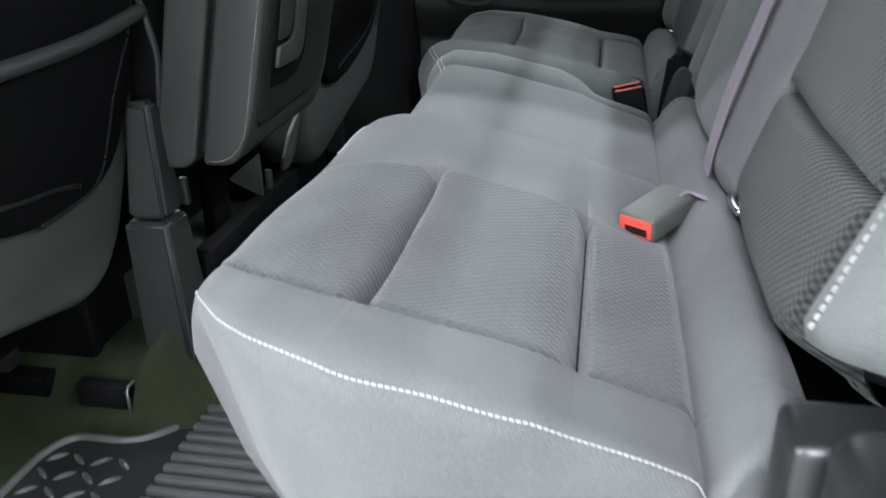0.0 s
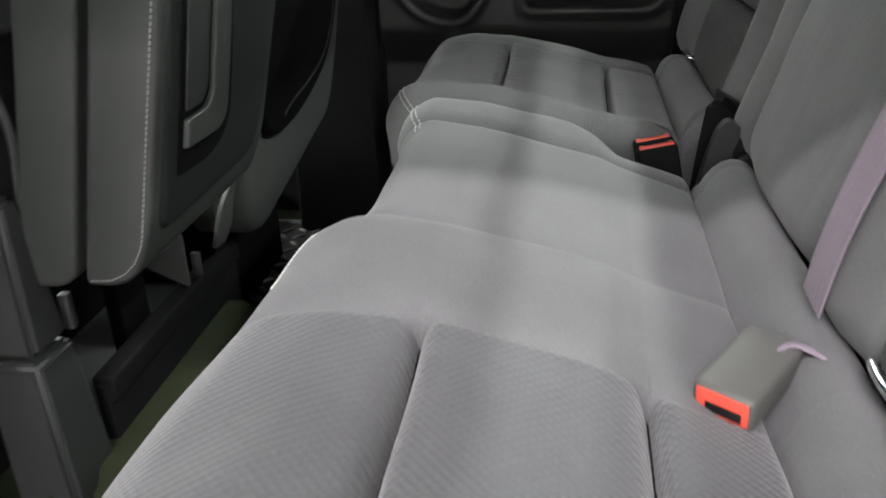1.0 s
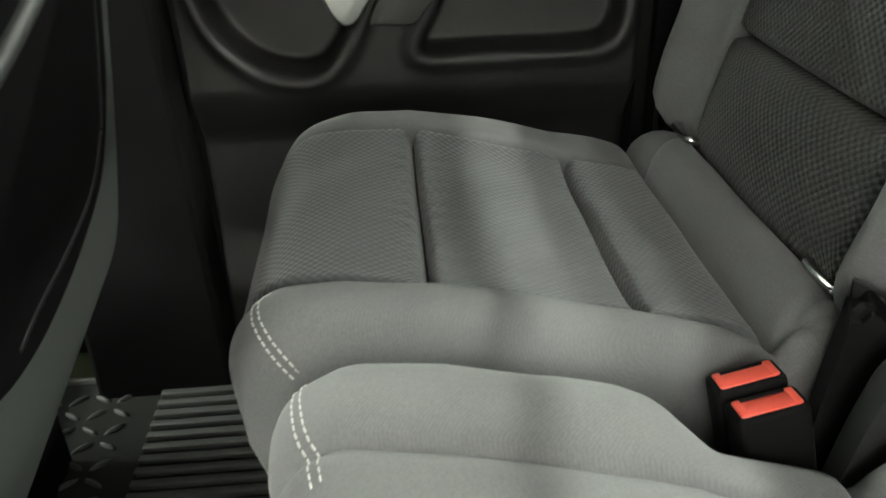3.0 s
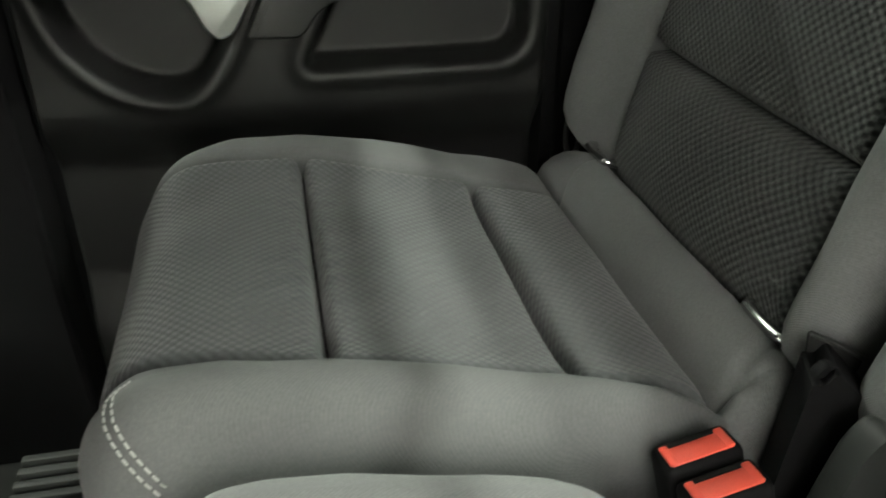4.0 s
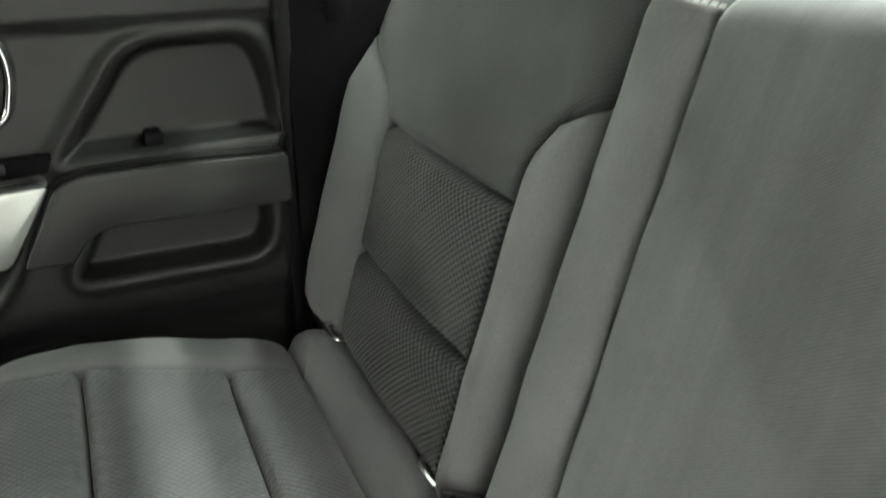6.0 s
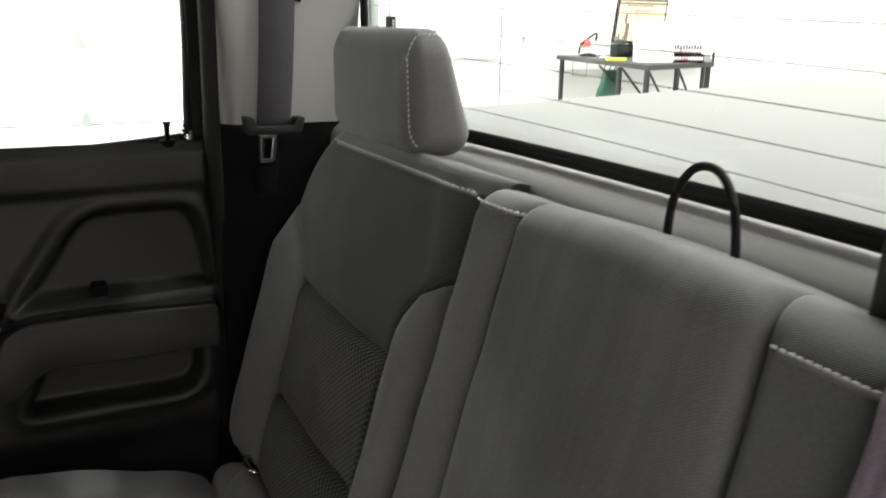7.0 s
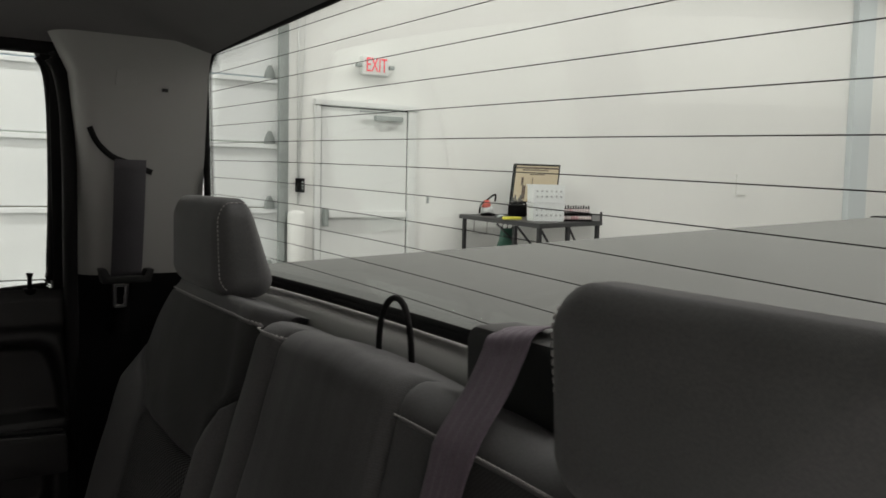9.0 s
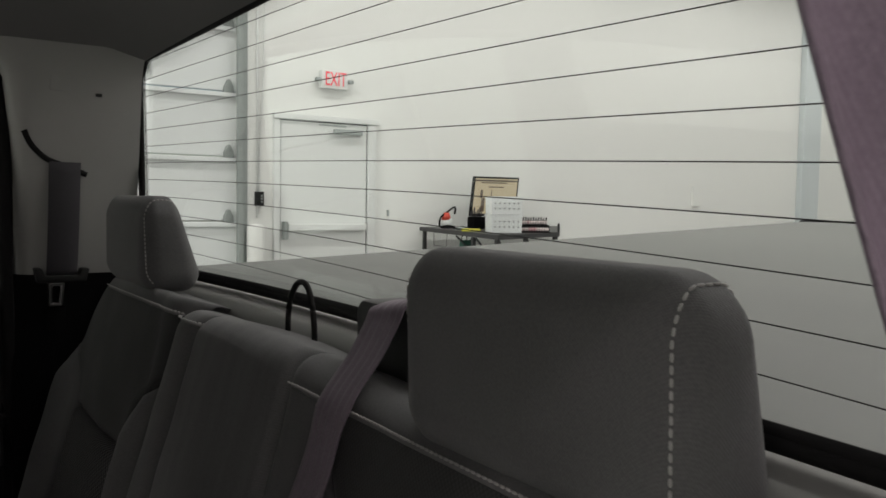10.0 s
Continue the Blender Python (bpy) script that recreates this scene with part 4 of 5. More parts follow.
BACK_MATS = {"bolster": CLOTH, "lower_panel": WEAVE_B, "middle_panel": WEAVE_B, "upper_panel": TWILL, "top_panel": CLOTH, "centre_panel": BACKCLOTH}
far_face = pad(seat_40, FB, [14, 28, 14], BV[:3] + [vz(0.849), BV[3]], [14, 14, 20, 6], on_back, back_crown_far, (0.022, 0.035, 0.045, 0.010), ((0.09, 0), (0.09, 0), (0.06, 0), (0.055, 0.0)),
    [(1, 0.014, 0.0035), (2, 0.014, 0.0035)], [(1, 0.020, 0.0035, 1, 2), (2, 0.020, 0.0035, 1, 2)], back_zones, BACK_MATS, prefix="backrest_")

NB = [by_z((0.395, 0.665), (0.405, 0.655), (0.43, 0.605), (0.455, 0.550), (0.478, 0.500), (0.50, 0.474), (0.53, 0.466), (0.65, 0.462), (0.755, 0.477), (0.80, 0.501), (0.84, 0.544), (0.87, 0.611)), lambda v: mirror_y(FB[2](v)), by_z((0.36, 0.915), (0.525, 0.90), (0.664, 0.892), (0.705, 0.892), (0.735, 0.906), (0.755, 0.935), (0.775, 0.968), (0.80, 0.990), (0.90, 1.0)),
      by_z((0.36, 1.060), (0.60, 1.066), (0.84, 1.080), (0.90, 1.090)), by_z((0.36, 1.326), (0.60, 1.338), (0.80, 1.341), (0.84, 1.342), (0.90, 1.332)), by_z((0.36, 1.418), (0.90, 1.414))]


def back_crown_near(Y, V):
    n = 0.010 + 0 * Y
    low = np.clip((vz(0.755) - V) / 0.06, 0, 1)
    n = n + low * (0.018 * np.exp(-((Y - 0.98) / 0.05) ** 2) + 0.030 * np.exp(-((Y - 0.53) / 0.045) ** 2))
    n = n + 0.008 * np.cos((Y - 0.74) / 0.16 * 1.4) * (np.abs(Y - 0.74) < 0.17) + 0.006 * np.sin(np.clip((V - BV[0]) / (BV[1] - BV[0]), 0, 1) * math.pi) * np.clip(1 - ((Y - 0.75) / 0.2) ** 2, 0, 1)
    return n + 0.014 * np.clip(1 - ((Y - 1.20) / 0.145) ** 2, 0, 1) + 0.010 * np.exp(-((Y - 1.376) / 0.03) ** 2) + wrinkle(Y, V, 6)


def near_back_zones(i, j, edge=False):
    if i == 3:
        return "centre_panel"
    if i > 3:
        return "bolster#3"
    if i == 1:
        return ("lower_panel", "middle_panel", "upper_panel", "top_panel")[j]
    return "bolster" if i == 0 else "bolster#2"


def near_end(y):
    return vz(0.861) + 0.006 * max(0, 1 - ((y - 1.205) / 0.14) ** 2) - 0.012 * smoothstep(1.0, 0.85, y)


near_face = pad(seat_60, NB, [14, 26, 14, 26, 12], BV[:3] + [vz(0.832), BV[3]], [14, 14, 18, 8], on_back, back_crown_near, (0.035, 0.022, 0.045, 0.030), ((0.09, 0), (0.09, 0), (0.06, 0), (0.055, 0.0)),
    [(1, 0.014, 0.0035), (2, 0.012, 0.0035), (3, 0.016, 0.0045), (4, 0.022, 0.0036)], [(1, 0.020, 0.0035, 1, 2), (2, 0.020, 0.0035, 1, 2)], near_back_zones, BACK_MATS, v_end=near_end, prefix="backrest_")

BACK_N = (math.cos(LEAN_A), 0, -math.sin(LEAN_A))


def seam(tree, seat, pts, radius=0.0022):
    """A sewn piping along the top edge of a backrest, with a row of thread."""
    line = snap(tree, pts, BACK_N, -0.0002)
    if len(line) > 2:
        tube(line, radius, 6, "backrest_piping", PIPE, seat)
        stitches([p + Vector((-0.004, 0, 0.0035)) for p in line], seat, (-0.6, 0, 1), 0.0055, 0.0042, 0.0016)


seam(far_face, seat_40, [on_back(1.422 + 0.35 * i / 30, vz(0.848) - 0.001 * abs(i - 15) / 15, 0.0) for i in range(31)])
seam(near_face, seat_60, [on_back(1.405 - 0.062 * i / 12, vz(0.845), 0.0) for i in range(13)])
seam(near_face, seat_60, [on_back(1.066 - 0.448 * i / 40, vz(0.831), 0.0) for i in range(41)])
# outer bolster stitch of the near backrest
stitches(snap(near_face, [on_back(mirror_y(1.795) - 0.003 * i, vz(0.452) + 0.33 * i / 30, 0.0) for i in range(31)], BACK_N), seat_60, (-1, -0.3, 0.3), 0.0078, 0.0050, 0.0029)


# black tubes in the panel joints, standing for shade in the deep grooves


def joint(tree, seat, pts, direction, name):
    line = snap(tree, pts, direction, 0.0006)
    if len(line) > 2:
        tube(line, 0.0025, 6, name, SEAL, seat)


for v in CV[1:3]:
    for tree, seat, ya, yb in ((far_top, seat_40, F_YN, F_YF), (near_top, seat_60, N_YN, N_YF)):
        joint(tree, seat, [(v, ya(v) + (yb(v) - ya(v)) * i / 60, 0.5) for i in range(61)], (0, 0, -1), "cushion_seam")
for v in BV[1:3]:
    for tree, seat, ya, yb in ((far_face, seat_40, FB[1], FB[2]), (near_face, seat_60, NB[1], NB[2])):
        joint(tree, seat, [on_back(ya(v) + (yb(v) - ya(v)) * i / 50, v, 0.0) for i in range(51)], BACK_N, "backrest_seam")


# head restraints
def headrest(y0, y1, z0, seat):
    x0, x1 = 0.205, 0.297
    z1 = z0 + 0.135
    bm = box(x0, x1, y0, y1, z0, z1, 0.030, 7)
    yc, zc = (y0 + y1) / 2, (z0 + z1) / 2
    for v in bm.verts:
        k = (v.co.z - zc) / (z1 - zc)
        u = (v.co.y - yc) / (y1 - yc)
        w = (v.co.x - x0) / (x1 - x0)
        v.co.x += 0.010 * max(k, 0) * (1 - w) - 0.034 * smoothstep(-0.9, 1.1, k) * w + 0.008 * max(-k, 0) * (1 - w)
        v.co.x += 0.006 * u * u * (1 - w)
        v.co.z += -0.006 * u * u * max(k, 0)
        v.co.y += (yc - v.co.y) * 0.05 * max(-k, 0)
    tree = BVHTree.FromBMesh(bm)
    pad_ob = part("head_restraint", bm, CLOTH, seat, "charcoal cloth head restraint with white side stitching")
    for y in (y0 + 0.062, y1 - 0.062):
        tube([(0.252, y, z0 - 0.04), (0.252, y, z0 + 0.02)], 0.006, 10, "post", CHROME, pad_ob)
        tube([(0.252, y, z0 - 0.022), (0.252, y, z0 - 0.004)], 0.012, 12, "post_collar", PANEL, pad_ob)
    for y, s in ((y0 + 0.014, -1), (y1 - 0.005, 1)):
        pts = []
        for i in range(60):
            a = math.pi * (1.35 - 0.93 * i / 59)
            hit = tree.ray_cast(Vector(((x0 + x1) / 2 + 0.004, y, zc)), Vector((math.cos(a), 0, math.sin(a))))
            if hit[0] is not None:
                pts.append(hit[0])
        stitches(pts, pad_ob, (-0.5, s * 0.8, 0.3), 0.0055, 0.0040, 0.0017)


headrest(1.532, 1.785, 0.862, seat_40)
headrest(0.648, 0.892, 0.832, seat_60)


# child seat anchor bars
def anchor(y, seat, back=0.0):
    pts = [(x + back, yy, z - 0.5 * back) for x, yy, z in [(0.150, y - 0.022, 0.402), (0.103, y - 0.022, 0.419), (0.095, y - 0.015, 0.421), (0.095, y + 0.015, 0.421), (0.103, y + 0.022, 0.419), (0.150, y + 0.022, 0.402)]]
    tube(smooth_line(pts, 5), 0.0042, 8, "anchor_bar", CHROME, seat, "bright steel child seat anchor")


for y, back in ((1.490, -0.002), (1.774, -0.008)):
    anchor(y, seat_40, back)
anchor(0.884, seat_60, 0.003)


# buckles
def buckle(m, label, width=0.045, length=0.075, thick=0.022, group=""):
    ob = thing("seat_belt_buckle", m.translation, label, "seat belt buckle", group)

    def put(bm):
        bmesh.ops.transform(bm, verts=bm.verts, matrix=m)
        return bm
    w, t = width / 2, thick / 2
    part("housing", put(box(-w, w, -length, 0, -t, t, 0.0045, 3)), BUCKLE_G if not group else PLASTIC, ob)
    bm = box(-w + 0.0042, w - 0.0042, -0.012, 0.0010, -t + 0.0078, t - 0.0030, 0.0015, 2) if group else box(-w + 0.003, w - 0.003, -0.012, 0.0009, -t + 0.004, t - 0.003, 0.0015, 2)
    part("release_button", put(bm), RED, ob, "bright red release button")
    for s in (-1, 1) if group else ():
        part("button_end", put(box(s * (w - 0.0066) - 0.0028, s * (w - 0.0066) + 0.0028, -0.010, 0.0013, -t + 0.005, t - 0.0035, 0.0012)), RED, ob)
    if not group:
        part("throat", put(box(-w + 0.007, w - 0.010, -0.006, 0.0013, -t + 0.006, -t + 0.0145, 0.001)), SEAL, ob, "dark tongue slot")
        return ob
    part("slot", put(box(-w + 0.008, w - 0.008, -0.004, 0.0005, -t + 0.0035, -t + 0.0072, 0.001)), SEAL, ob, "dark tongue slot")
    return ob


buckle(pose(0.0095, 0.896, 0.3850, -6, 0, 144), "grey seat belt buckle with red button lying on the cushion", 0.043, 0.080, 0.026)
strap = thing("buckle_strap", (0.09, 0.97, 0.41), "mauve-grey webbing stub holding the loose buckle", "strap")
tube(smooth_line([(0.046, 0.944, 0.395), (0.058, 0.948, 0.403), (0.070, 0.946, 0.404), (0.092, 0.936, 0.396), (0.112, 0.930, 0.380)], 6), 0, 8, "webbing", BELT, strap, flat=((-0.30, 0.36, 0.70), 0.020, 0.003))
buckle(pose(0.007, 1.408, 0.404, 82, -12, 2), "seat belt buckle with bright red button, upright between the cushions", 0.047, 0.12, 0.0255, "centre buckles")
buckle(pose(0.009, 1.380, 0.404, 82, -12, 2), "seat belt buckle with bright red button, upright between the cushions", 0.047, 0.12, 0.0255, "centre buckles")
latch = thing("seat_latch_bracket", (0.10, 1.40, 0.20), "black plastic latch cover between the two seat parts", "bracket")
part("cover", prism(rounded([(0.045, 0.20), (0.140, 0.20), (0.126, 0.40), (0.106, 0.424), (0.078, 0.452), (0.072, 0.444), (0.064, 0.447), (0.057, 0.380)], [0.01, 0.01, 0.02, 0.012, 0.006, 0.003, 0.003, 0.03]), lambda a, b, d: (a + 0.4 * d, 1.398 + d, b), 0.0, 0.030, 0.007, 4), PLASTIC, latch)
part("tab", prism(rounded([(0.070, 0.436), (0.084, 0.436), (0.084, 0.450), (0.076, 0.453), (0.070, 0.447)], 0.003), lambda a, b, d: (a, 1.404 + d, b), 0.0, 0.008, 0.002, 2), PLASTIC, latch)
stub = thing("seat_belt_anchor", (0.10, 1.375, 0.20), "black plastic belt anchor with a hooked top", "belt anchor")
part("arm", prism(rounded([(0.030, 0.20), (0.130, 0.20), (0.126, 0.400), (0.104, 0.428), (0.084, 0.443), (0.072, 0.428), (0.062, 0.390)], [0.01, 0.01, 0.012, 0.010, 0.010, 0.02, 0.03]), lambda a, b, d: (a, 1.358 + d, b), 0.0, 0.022, 0.006, 4), PLASTIC_G, stub)
part("eye", prism(rounded([(0.090, 0.398), (0.106, 0.392), (0.112, 0.412), (0.098, 0.424)], 0.007), lambda a, b, d: (a, 1.3575 - d, b), 0.0, 0.002, 0.001), SEAL, stub, "dark belt slot")
tube(smooth_line([(0.100, 1.354, 0.396), (0.108, 1.351, 0.404), (0.114, 1.350, 0.416), (0.110, 1.355, 0.426)], 5), 0.0035, 8, "hook", PLASTIC_G, stub)
flapper = thing("belt_loop", (0.096, 1.43, 0.42), "dark webbing flap at the foot of the backrest", "strap")
part("webbing", prism(rounded([(0.078, 0.459), (0.120, 0.434), (0.114, 0.412), (0.092, 0.420), (0.080, 0.440)], 0.004), lambda a, b, d: (a + 0.3 * d, 1.4285 + d, b), -0.002, 0.002, 0.0008), SEAL, flapper)
tube(smooth_line([(0.078, 1.4265, 0.459), (0.098, 1.4262, 0.448), (0.120, 1.4265, 0.434)], 5), 0.0016, 6, "hem", PLASTIC_G, flapper)
pin = thing("seat_pivot_loop", (0.11, 1.905, 0.36), "black oval steel loop behind the cushion end", "bracket")
tube(smooth_line([(0.110, 1.902, 0.36), (0.104, 1.902, 0.385), (0.106, 1.904, 0.410), (0.114, 1.905, 0.420), (0.121, 1.905, 0.408), (0.120, 1.904, 0.382), (0.114, 1.902, 0.36)], 5), 0.003, 8, "loop", PLASTIC_G, pin)


# centre belt over the backrest
belt = thing("centre_seat_belt", (0.29, 1.0, 0.84), "mauve-grey seat belt webbing running over the backrest", "seat belt")
part("belt_guide", prism(rounded([(0.930, 0.80), (1.066, 0.80), (1.054, 0.898), (1.044, 0.908), (0.940, 0.908), (0.932, 0.898)], 0.006), lambda a, b, d: (0.318 - d - 0.1 * (b - 0.85), a, b), 0.0, 0.040, 0.008), PLASTIC_G, belt, "dark grey plastic belt guide")
line = [(0.308, 0.999, 0.9105), (0.288, 0.996, 0.9115), (0.2705, 0.992, 0.9075), (0.262, 0.989, 0.895), (0.245, 0.984, 0.872), (0.221, 0.979, 0.846)]
line += [p for p in snap(near_face, [on_back(0.976 + 0.010 * i / 12, vz(0.822 - 0.412 * i / 12), 0.0) for i in range(13)], BACK_N, 0.004)]
for _ in range(3):
    line[7:-1] = [(Vector(a) + 2 * Vector(b) + Vector(c)) / 4 for a, b, c in zip(line[6:-2], line[7:-1], line[8:])]
line[6:] = [p + Vector((-0.005, 0, 0.0015)) for p in line[6:]]


def webbing(points, ref, width, parent):
    """Belt webbing with five lengthwise ribs."""
    P = [Vector(p) for p in points]
    verts, faces, c = [], [], 31
    for i, p in enumerate(P):
        t = (P[min(i + 1, len(P) - 1)] - P[max(i - 1, 0)]).normalized()
        side = t.cross(Vector(ref)).normalized()
        nor = side.cross(t).normalized()
        across = [k / (c - 1) * 2 - 1 for k in range(c)]
        verts += [p + side * width / 2 * a + nor * (0.0006 + 0.0005 * math.cos(a * math.pi * 5) * (abs(a) < 0.85)) for a in across]
        verts += [p + side * width / 2 * a - nor * 0.0007 for a in reversed(across)]
    n = 2 * c
    for i in range(len(P) - 1):
        for k in range(n):
            faces.append((i * n + k, i * n + (k + 1) % n, (i + 1) * n + (k + 1) % n, (i + 1) * n + k))
    raw("webbing", verts, faces, BELT, parent)


webbing(smooth_line(line, 8), (-0.7, 0, 0.7), 0.046, belt)

loop = thing("pull_loop", (0.30, 1.187, 0.84), "black cord pull loop behind the backrest", "loop")
tube(smooth_line([(0.284, 1.232, 0.80), (0.286, 1.230, 0.845), (0.286, 1.226, 0.880), (0.287, 1.213, 0.902), (0.288, 1.197, 0.908), (0.287, 1.180, 0.902), (0.286, 1.167, 0.880), (0.286, 1.163, 0.845), (0.284, 1.162, 0.80)], 6), 0.0032, 8, "cord", SEAL, loop)

# hinge cover beside the near cushion
hinge = thing("seat_hinge_cover", (0.15, 0.52, 0.10), "black moulded plastic cover beside the rear cushion", "trim")
part("cover", box(0.070, 0.30, 0.475, 0.524, 0.10, 0.454, 0.010, 4), LIP, hinge)
part("cap", box(0.082, 0.30, 0.400, 0.478, 0.10, 0.475, 0.018, 5), LIP, hinge)

# ---- front seats from behind ----
def back_plane(y, z, d, x0=-0.478):
    """Rear face of the front seats: leans back going up."""
    return (x0 + d + 0.16 * (z - 0.42), y, z)


def front_seat(flip, x0, label):
    fy = (lambda y: y) if not flip else mirror_y
    ob = thing("front_seat", (x0 - 0.2, fy(1.62), FLOOR), label, "car seat", "front seats")

    def pl(y, z, d):
        return back_plane(fy(y), z, d, x0)
    panel = rounded([(1.355, 0.60), (1.375, 0.47), (1.425, 0.388), (1.52, 0.374), (1.62, 0.392), (1.71, 0.430), (1.745, 0.50), (1.75, 1.0), (1.36, 1.0)], [0.03, 0.05, 0.05, 0.08, 0.08, 0.06, 0.06, 0.03, 0.03], 5)
    part("back_panel", prism(panel, pl, -0.03, 0.0, 0.010, 3), PANEL, ob, "black moulded seat back panel")
    trim = rounded([(1.340, 0.60), (1.352, 0.42), (1.385, 0.30), (1.42, 0.252), (1.466, 0.238), (1.60, 0.272), (1.80, 0.322), (1.815, 0.43), (1.81, 1.02), (1.345, 1.02)], [0.03, 0.05, 0.05, 0.03, 0.05, 0.1, 0.06, 0.05, 0.04, 0.04], 5)
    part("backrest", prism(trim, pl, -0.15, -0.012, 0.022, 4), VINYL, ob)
    lipline = smooth_line([(1.49, 0, 0.404), (1.53, 0, 0.414), (1.60, 0, 0.424), (1.665, 0, 0.442), (1.700, 0, 0.475), (1.715, 0, 0.54), (1.718, 0, 0.9)], 8)
    tube([pl(p.x, p.z, -0.002) for p in lipline], 0.0035, 8, "panel_lip", LIP, ob)
    pocket_top = smooth_line([(1.356, 0, 0.572), (1.40, 0, 0.566), (1.44, 0, 0.561), (1.50, 0, 0.557), (1.60, 0, 0.556), (1.70, 0, 0.558)] if flip else [(1.352, 0, 0.565), (1.40, 0, 0.573), (1.50, 0, 0.60), (1.60, 0, 0.64), (1.70, 0, 0.70)], 6)
    tube([pl(p.x, p.z, 0.004) for p in pocket_top], 0.009 if flip else 0.007, 10, "pocket_edge", PLASTIC_G, ob)
    if flip:
        inner_lip = smooth_line([(1.56, 0, 0.384), (1.50, 0, 0.386), (1.467, 0, 0.391), (1.445, 0, 0.409), (1.430, 0, 0.443), (1.414, 0, 0.487), (1.394, 0, 0.524), (1.377, 0, 0.555), (1.365, 0, 0.62)], 8)
        tube([pl(p.x, p.z, -0.002) for p in inner_lip], 0.003, 8, "panel_lip", LIP, ob)
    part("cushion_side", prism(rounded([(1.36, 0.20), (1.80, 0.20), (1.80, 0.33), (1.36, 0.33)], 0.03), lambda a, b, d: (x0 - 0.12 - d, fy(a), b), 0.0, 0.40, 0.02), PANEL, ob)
    # Added black box: blocks light and keeps the space below the seat dark.
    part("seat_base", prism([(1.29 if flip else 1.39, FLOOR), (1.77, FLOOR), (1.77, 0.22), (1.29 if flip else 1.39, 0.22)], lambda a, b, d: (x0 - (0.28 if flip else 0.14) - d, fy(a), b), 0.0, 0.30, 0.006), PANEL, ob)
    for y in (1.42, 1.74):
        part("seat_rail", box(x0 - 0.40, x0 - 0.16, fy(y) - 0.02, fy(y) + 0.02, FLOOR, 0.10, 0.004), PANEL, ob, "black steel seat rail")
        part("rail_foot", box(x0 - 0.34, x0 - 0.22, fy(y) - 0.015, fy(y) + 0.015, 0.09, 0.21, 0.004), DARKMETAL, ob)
    return ob


front_seat(False, -0.478, "passenger seat seen from behind with black back panel")
front_seat(True, -0.590, "driver seat seen from behind with black back panel")

centre = thing("centre_jump_seat", (-0.50, 1.17, FLOOR), "grey vinyl centre seat folded up as a console", "car seat")


def centre_plane(y, z, d):
    return (-0.440 + d + 0.24 * (z - 0.42), y, z)


part("backrest", prism(rounded([(-0.058, 0.390), (-0.012, 0.390), (0.0, 0.440), (0.0, 1.02), (-0.058, 1.02)], [0.010, 0.040, 0.040, 0.01, 0.01], 6), lambda a, b, d: centre_plane(1.282 - d, b, a), 0.0, 0.270, 0.007, 3), VINYL_SHADED, centre)
# Added black filler hides the bright floor in the dark under this seat.
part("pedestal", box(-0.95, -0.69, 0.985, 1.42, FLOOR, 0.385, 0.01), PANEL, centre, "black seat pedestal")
# Black strip stands in for the shade in the gap between the pads.
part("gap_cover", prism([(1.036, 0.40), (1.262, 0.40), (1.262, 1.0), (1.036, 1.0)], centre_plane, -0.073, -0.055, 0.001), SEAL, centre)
part("seat_cushion", prism(rounded([(-0.125, 0.395), (-0.112, 0.382), (-0.084, 0.382), (-0.071, 0.392), (-0.071, 1.02), (-0.125, 1.02)], [0.012, 0.012, 0.010, 0.008, 0.01, 0.01], 5), lambda a, b, d: centre_plane(1.27 - d, b, a), 0.0, 0.250, 0.009, 3), VINYL_SHADED, centre)
recess = rounded([(1.052, 0.478), (1.115, 0.474), (1.146, 0.481), (1.163, 0.500), (1.156, 0.56), (1.142, 0.63), (1.115, 0.92), (1.030, 0.92), (1.042, 0.62)], [0.004, 0.03, 0.015, 0.015, 0.05, 0.05, 0.02, 0.02, 0.05], 6)
shell = rounded([(1.026, 0.432), (1.248, 0.434), (1.272, 0.475), (1.276, 1.012), (1.026, 1.012)], [0.03, 0.06, 0.08, 0.03, 0.03], 6)
part("back_shell", prism(shell, centre_plane, -0.012, 0.003, 0.006, 3), SHELL, centre, "dark green-grey plastic back shell")
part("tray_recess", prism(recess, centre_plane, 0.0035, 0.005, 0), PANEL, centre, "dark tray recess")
bezel = rounded([(1.056, 0.501), (1.128, 0.498), (1.141, 0.512), (1.136, 0.568), (1.125, 0.640), (1.095, 0.91), (1.070, 0.91), (1.096, 0.640), (1.102, 0.560), (1.106, 0.540), (1.095, 0.527), (1.055, 0.527)], [0.003, 0.01, 0.012, 0.05, 0.05, 0.003, 0.003, 0.05, 0.03, 0.006, 0.008, 0.003], 5)
part("tray_bezel", prism(bezel, centre_plane, 0.0055, 0.011, 0.0030, 3), DULLSILVER, centre, "satin grey tray bezel")
part("tray", prism(rounded([(1.056, 0.533), (1.090, 0.533), (1.099, 0.545), (1.096, 0.57), (1.090, 0.64), (1.066, 0.905), (1.036, 0.905), (1.048, 0.62)], 0.006), centre_plane, 0.0055, 0.007, 0.001), VINYL_SHADED, centre, "dark grey folded tray")
edge = [(-0.006, 1.0 - 0.56 * i / 60) for i in range(61)] + [(-0.007, 0.428), (-0.012, 0.414), (-0.021, 0.403), (-0.033, 0.397), (-0.050, 0.396)]
stitches([centre_plane(1.0112, z, d) for d, z in edge], centre, (0, -1, 0), 0.0048, 0.0036, 0.0011, mat=THREAD_D)
hinge_side = thing("console_hinge_cover", (-0.60, 1.03, FLOOR), "black oval hinge cover on the seat side", "trim")
oval = rounded([(-0.600, 0.40), (-0.560, 0.42), (-0.545, 0.52), (-0.560, 0.60), (-0.610, 0.60)], 0.02, 5)
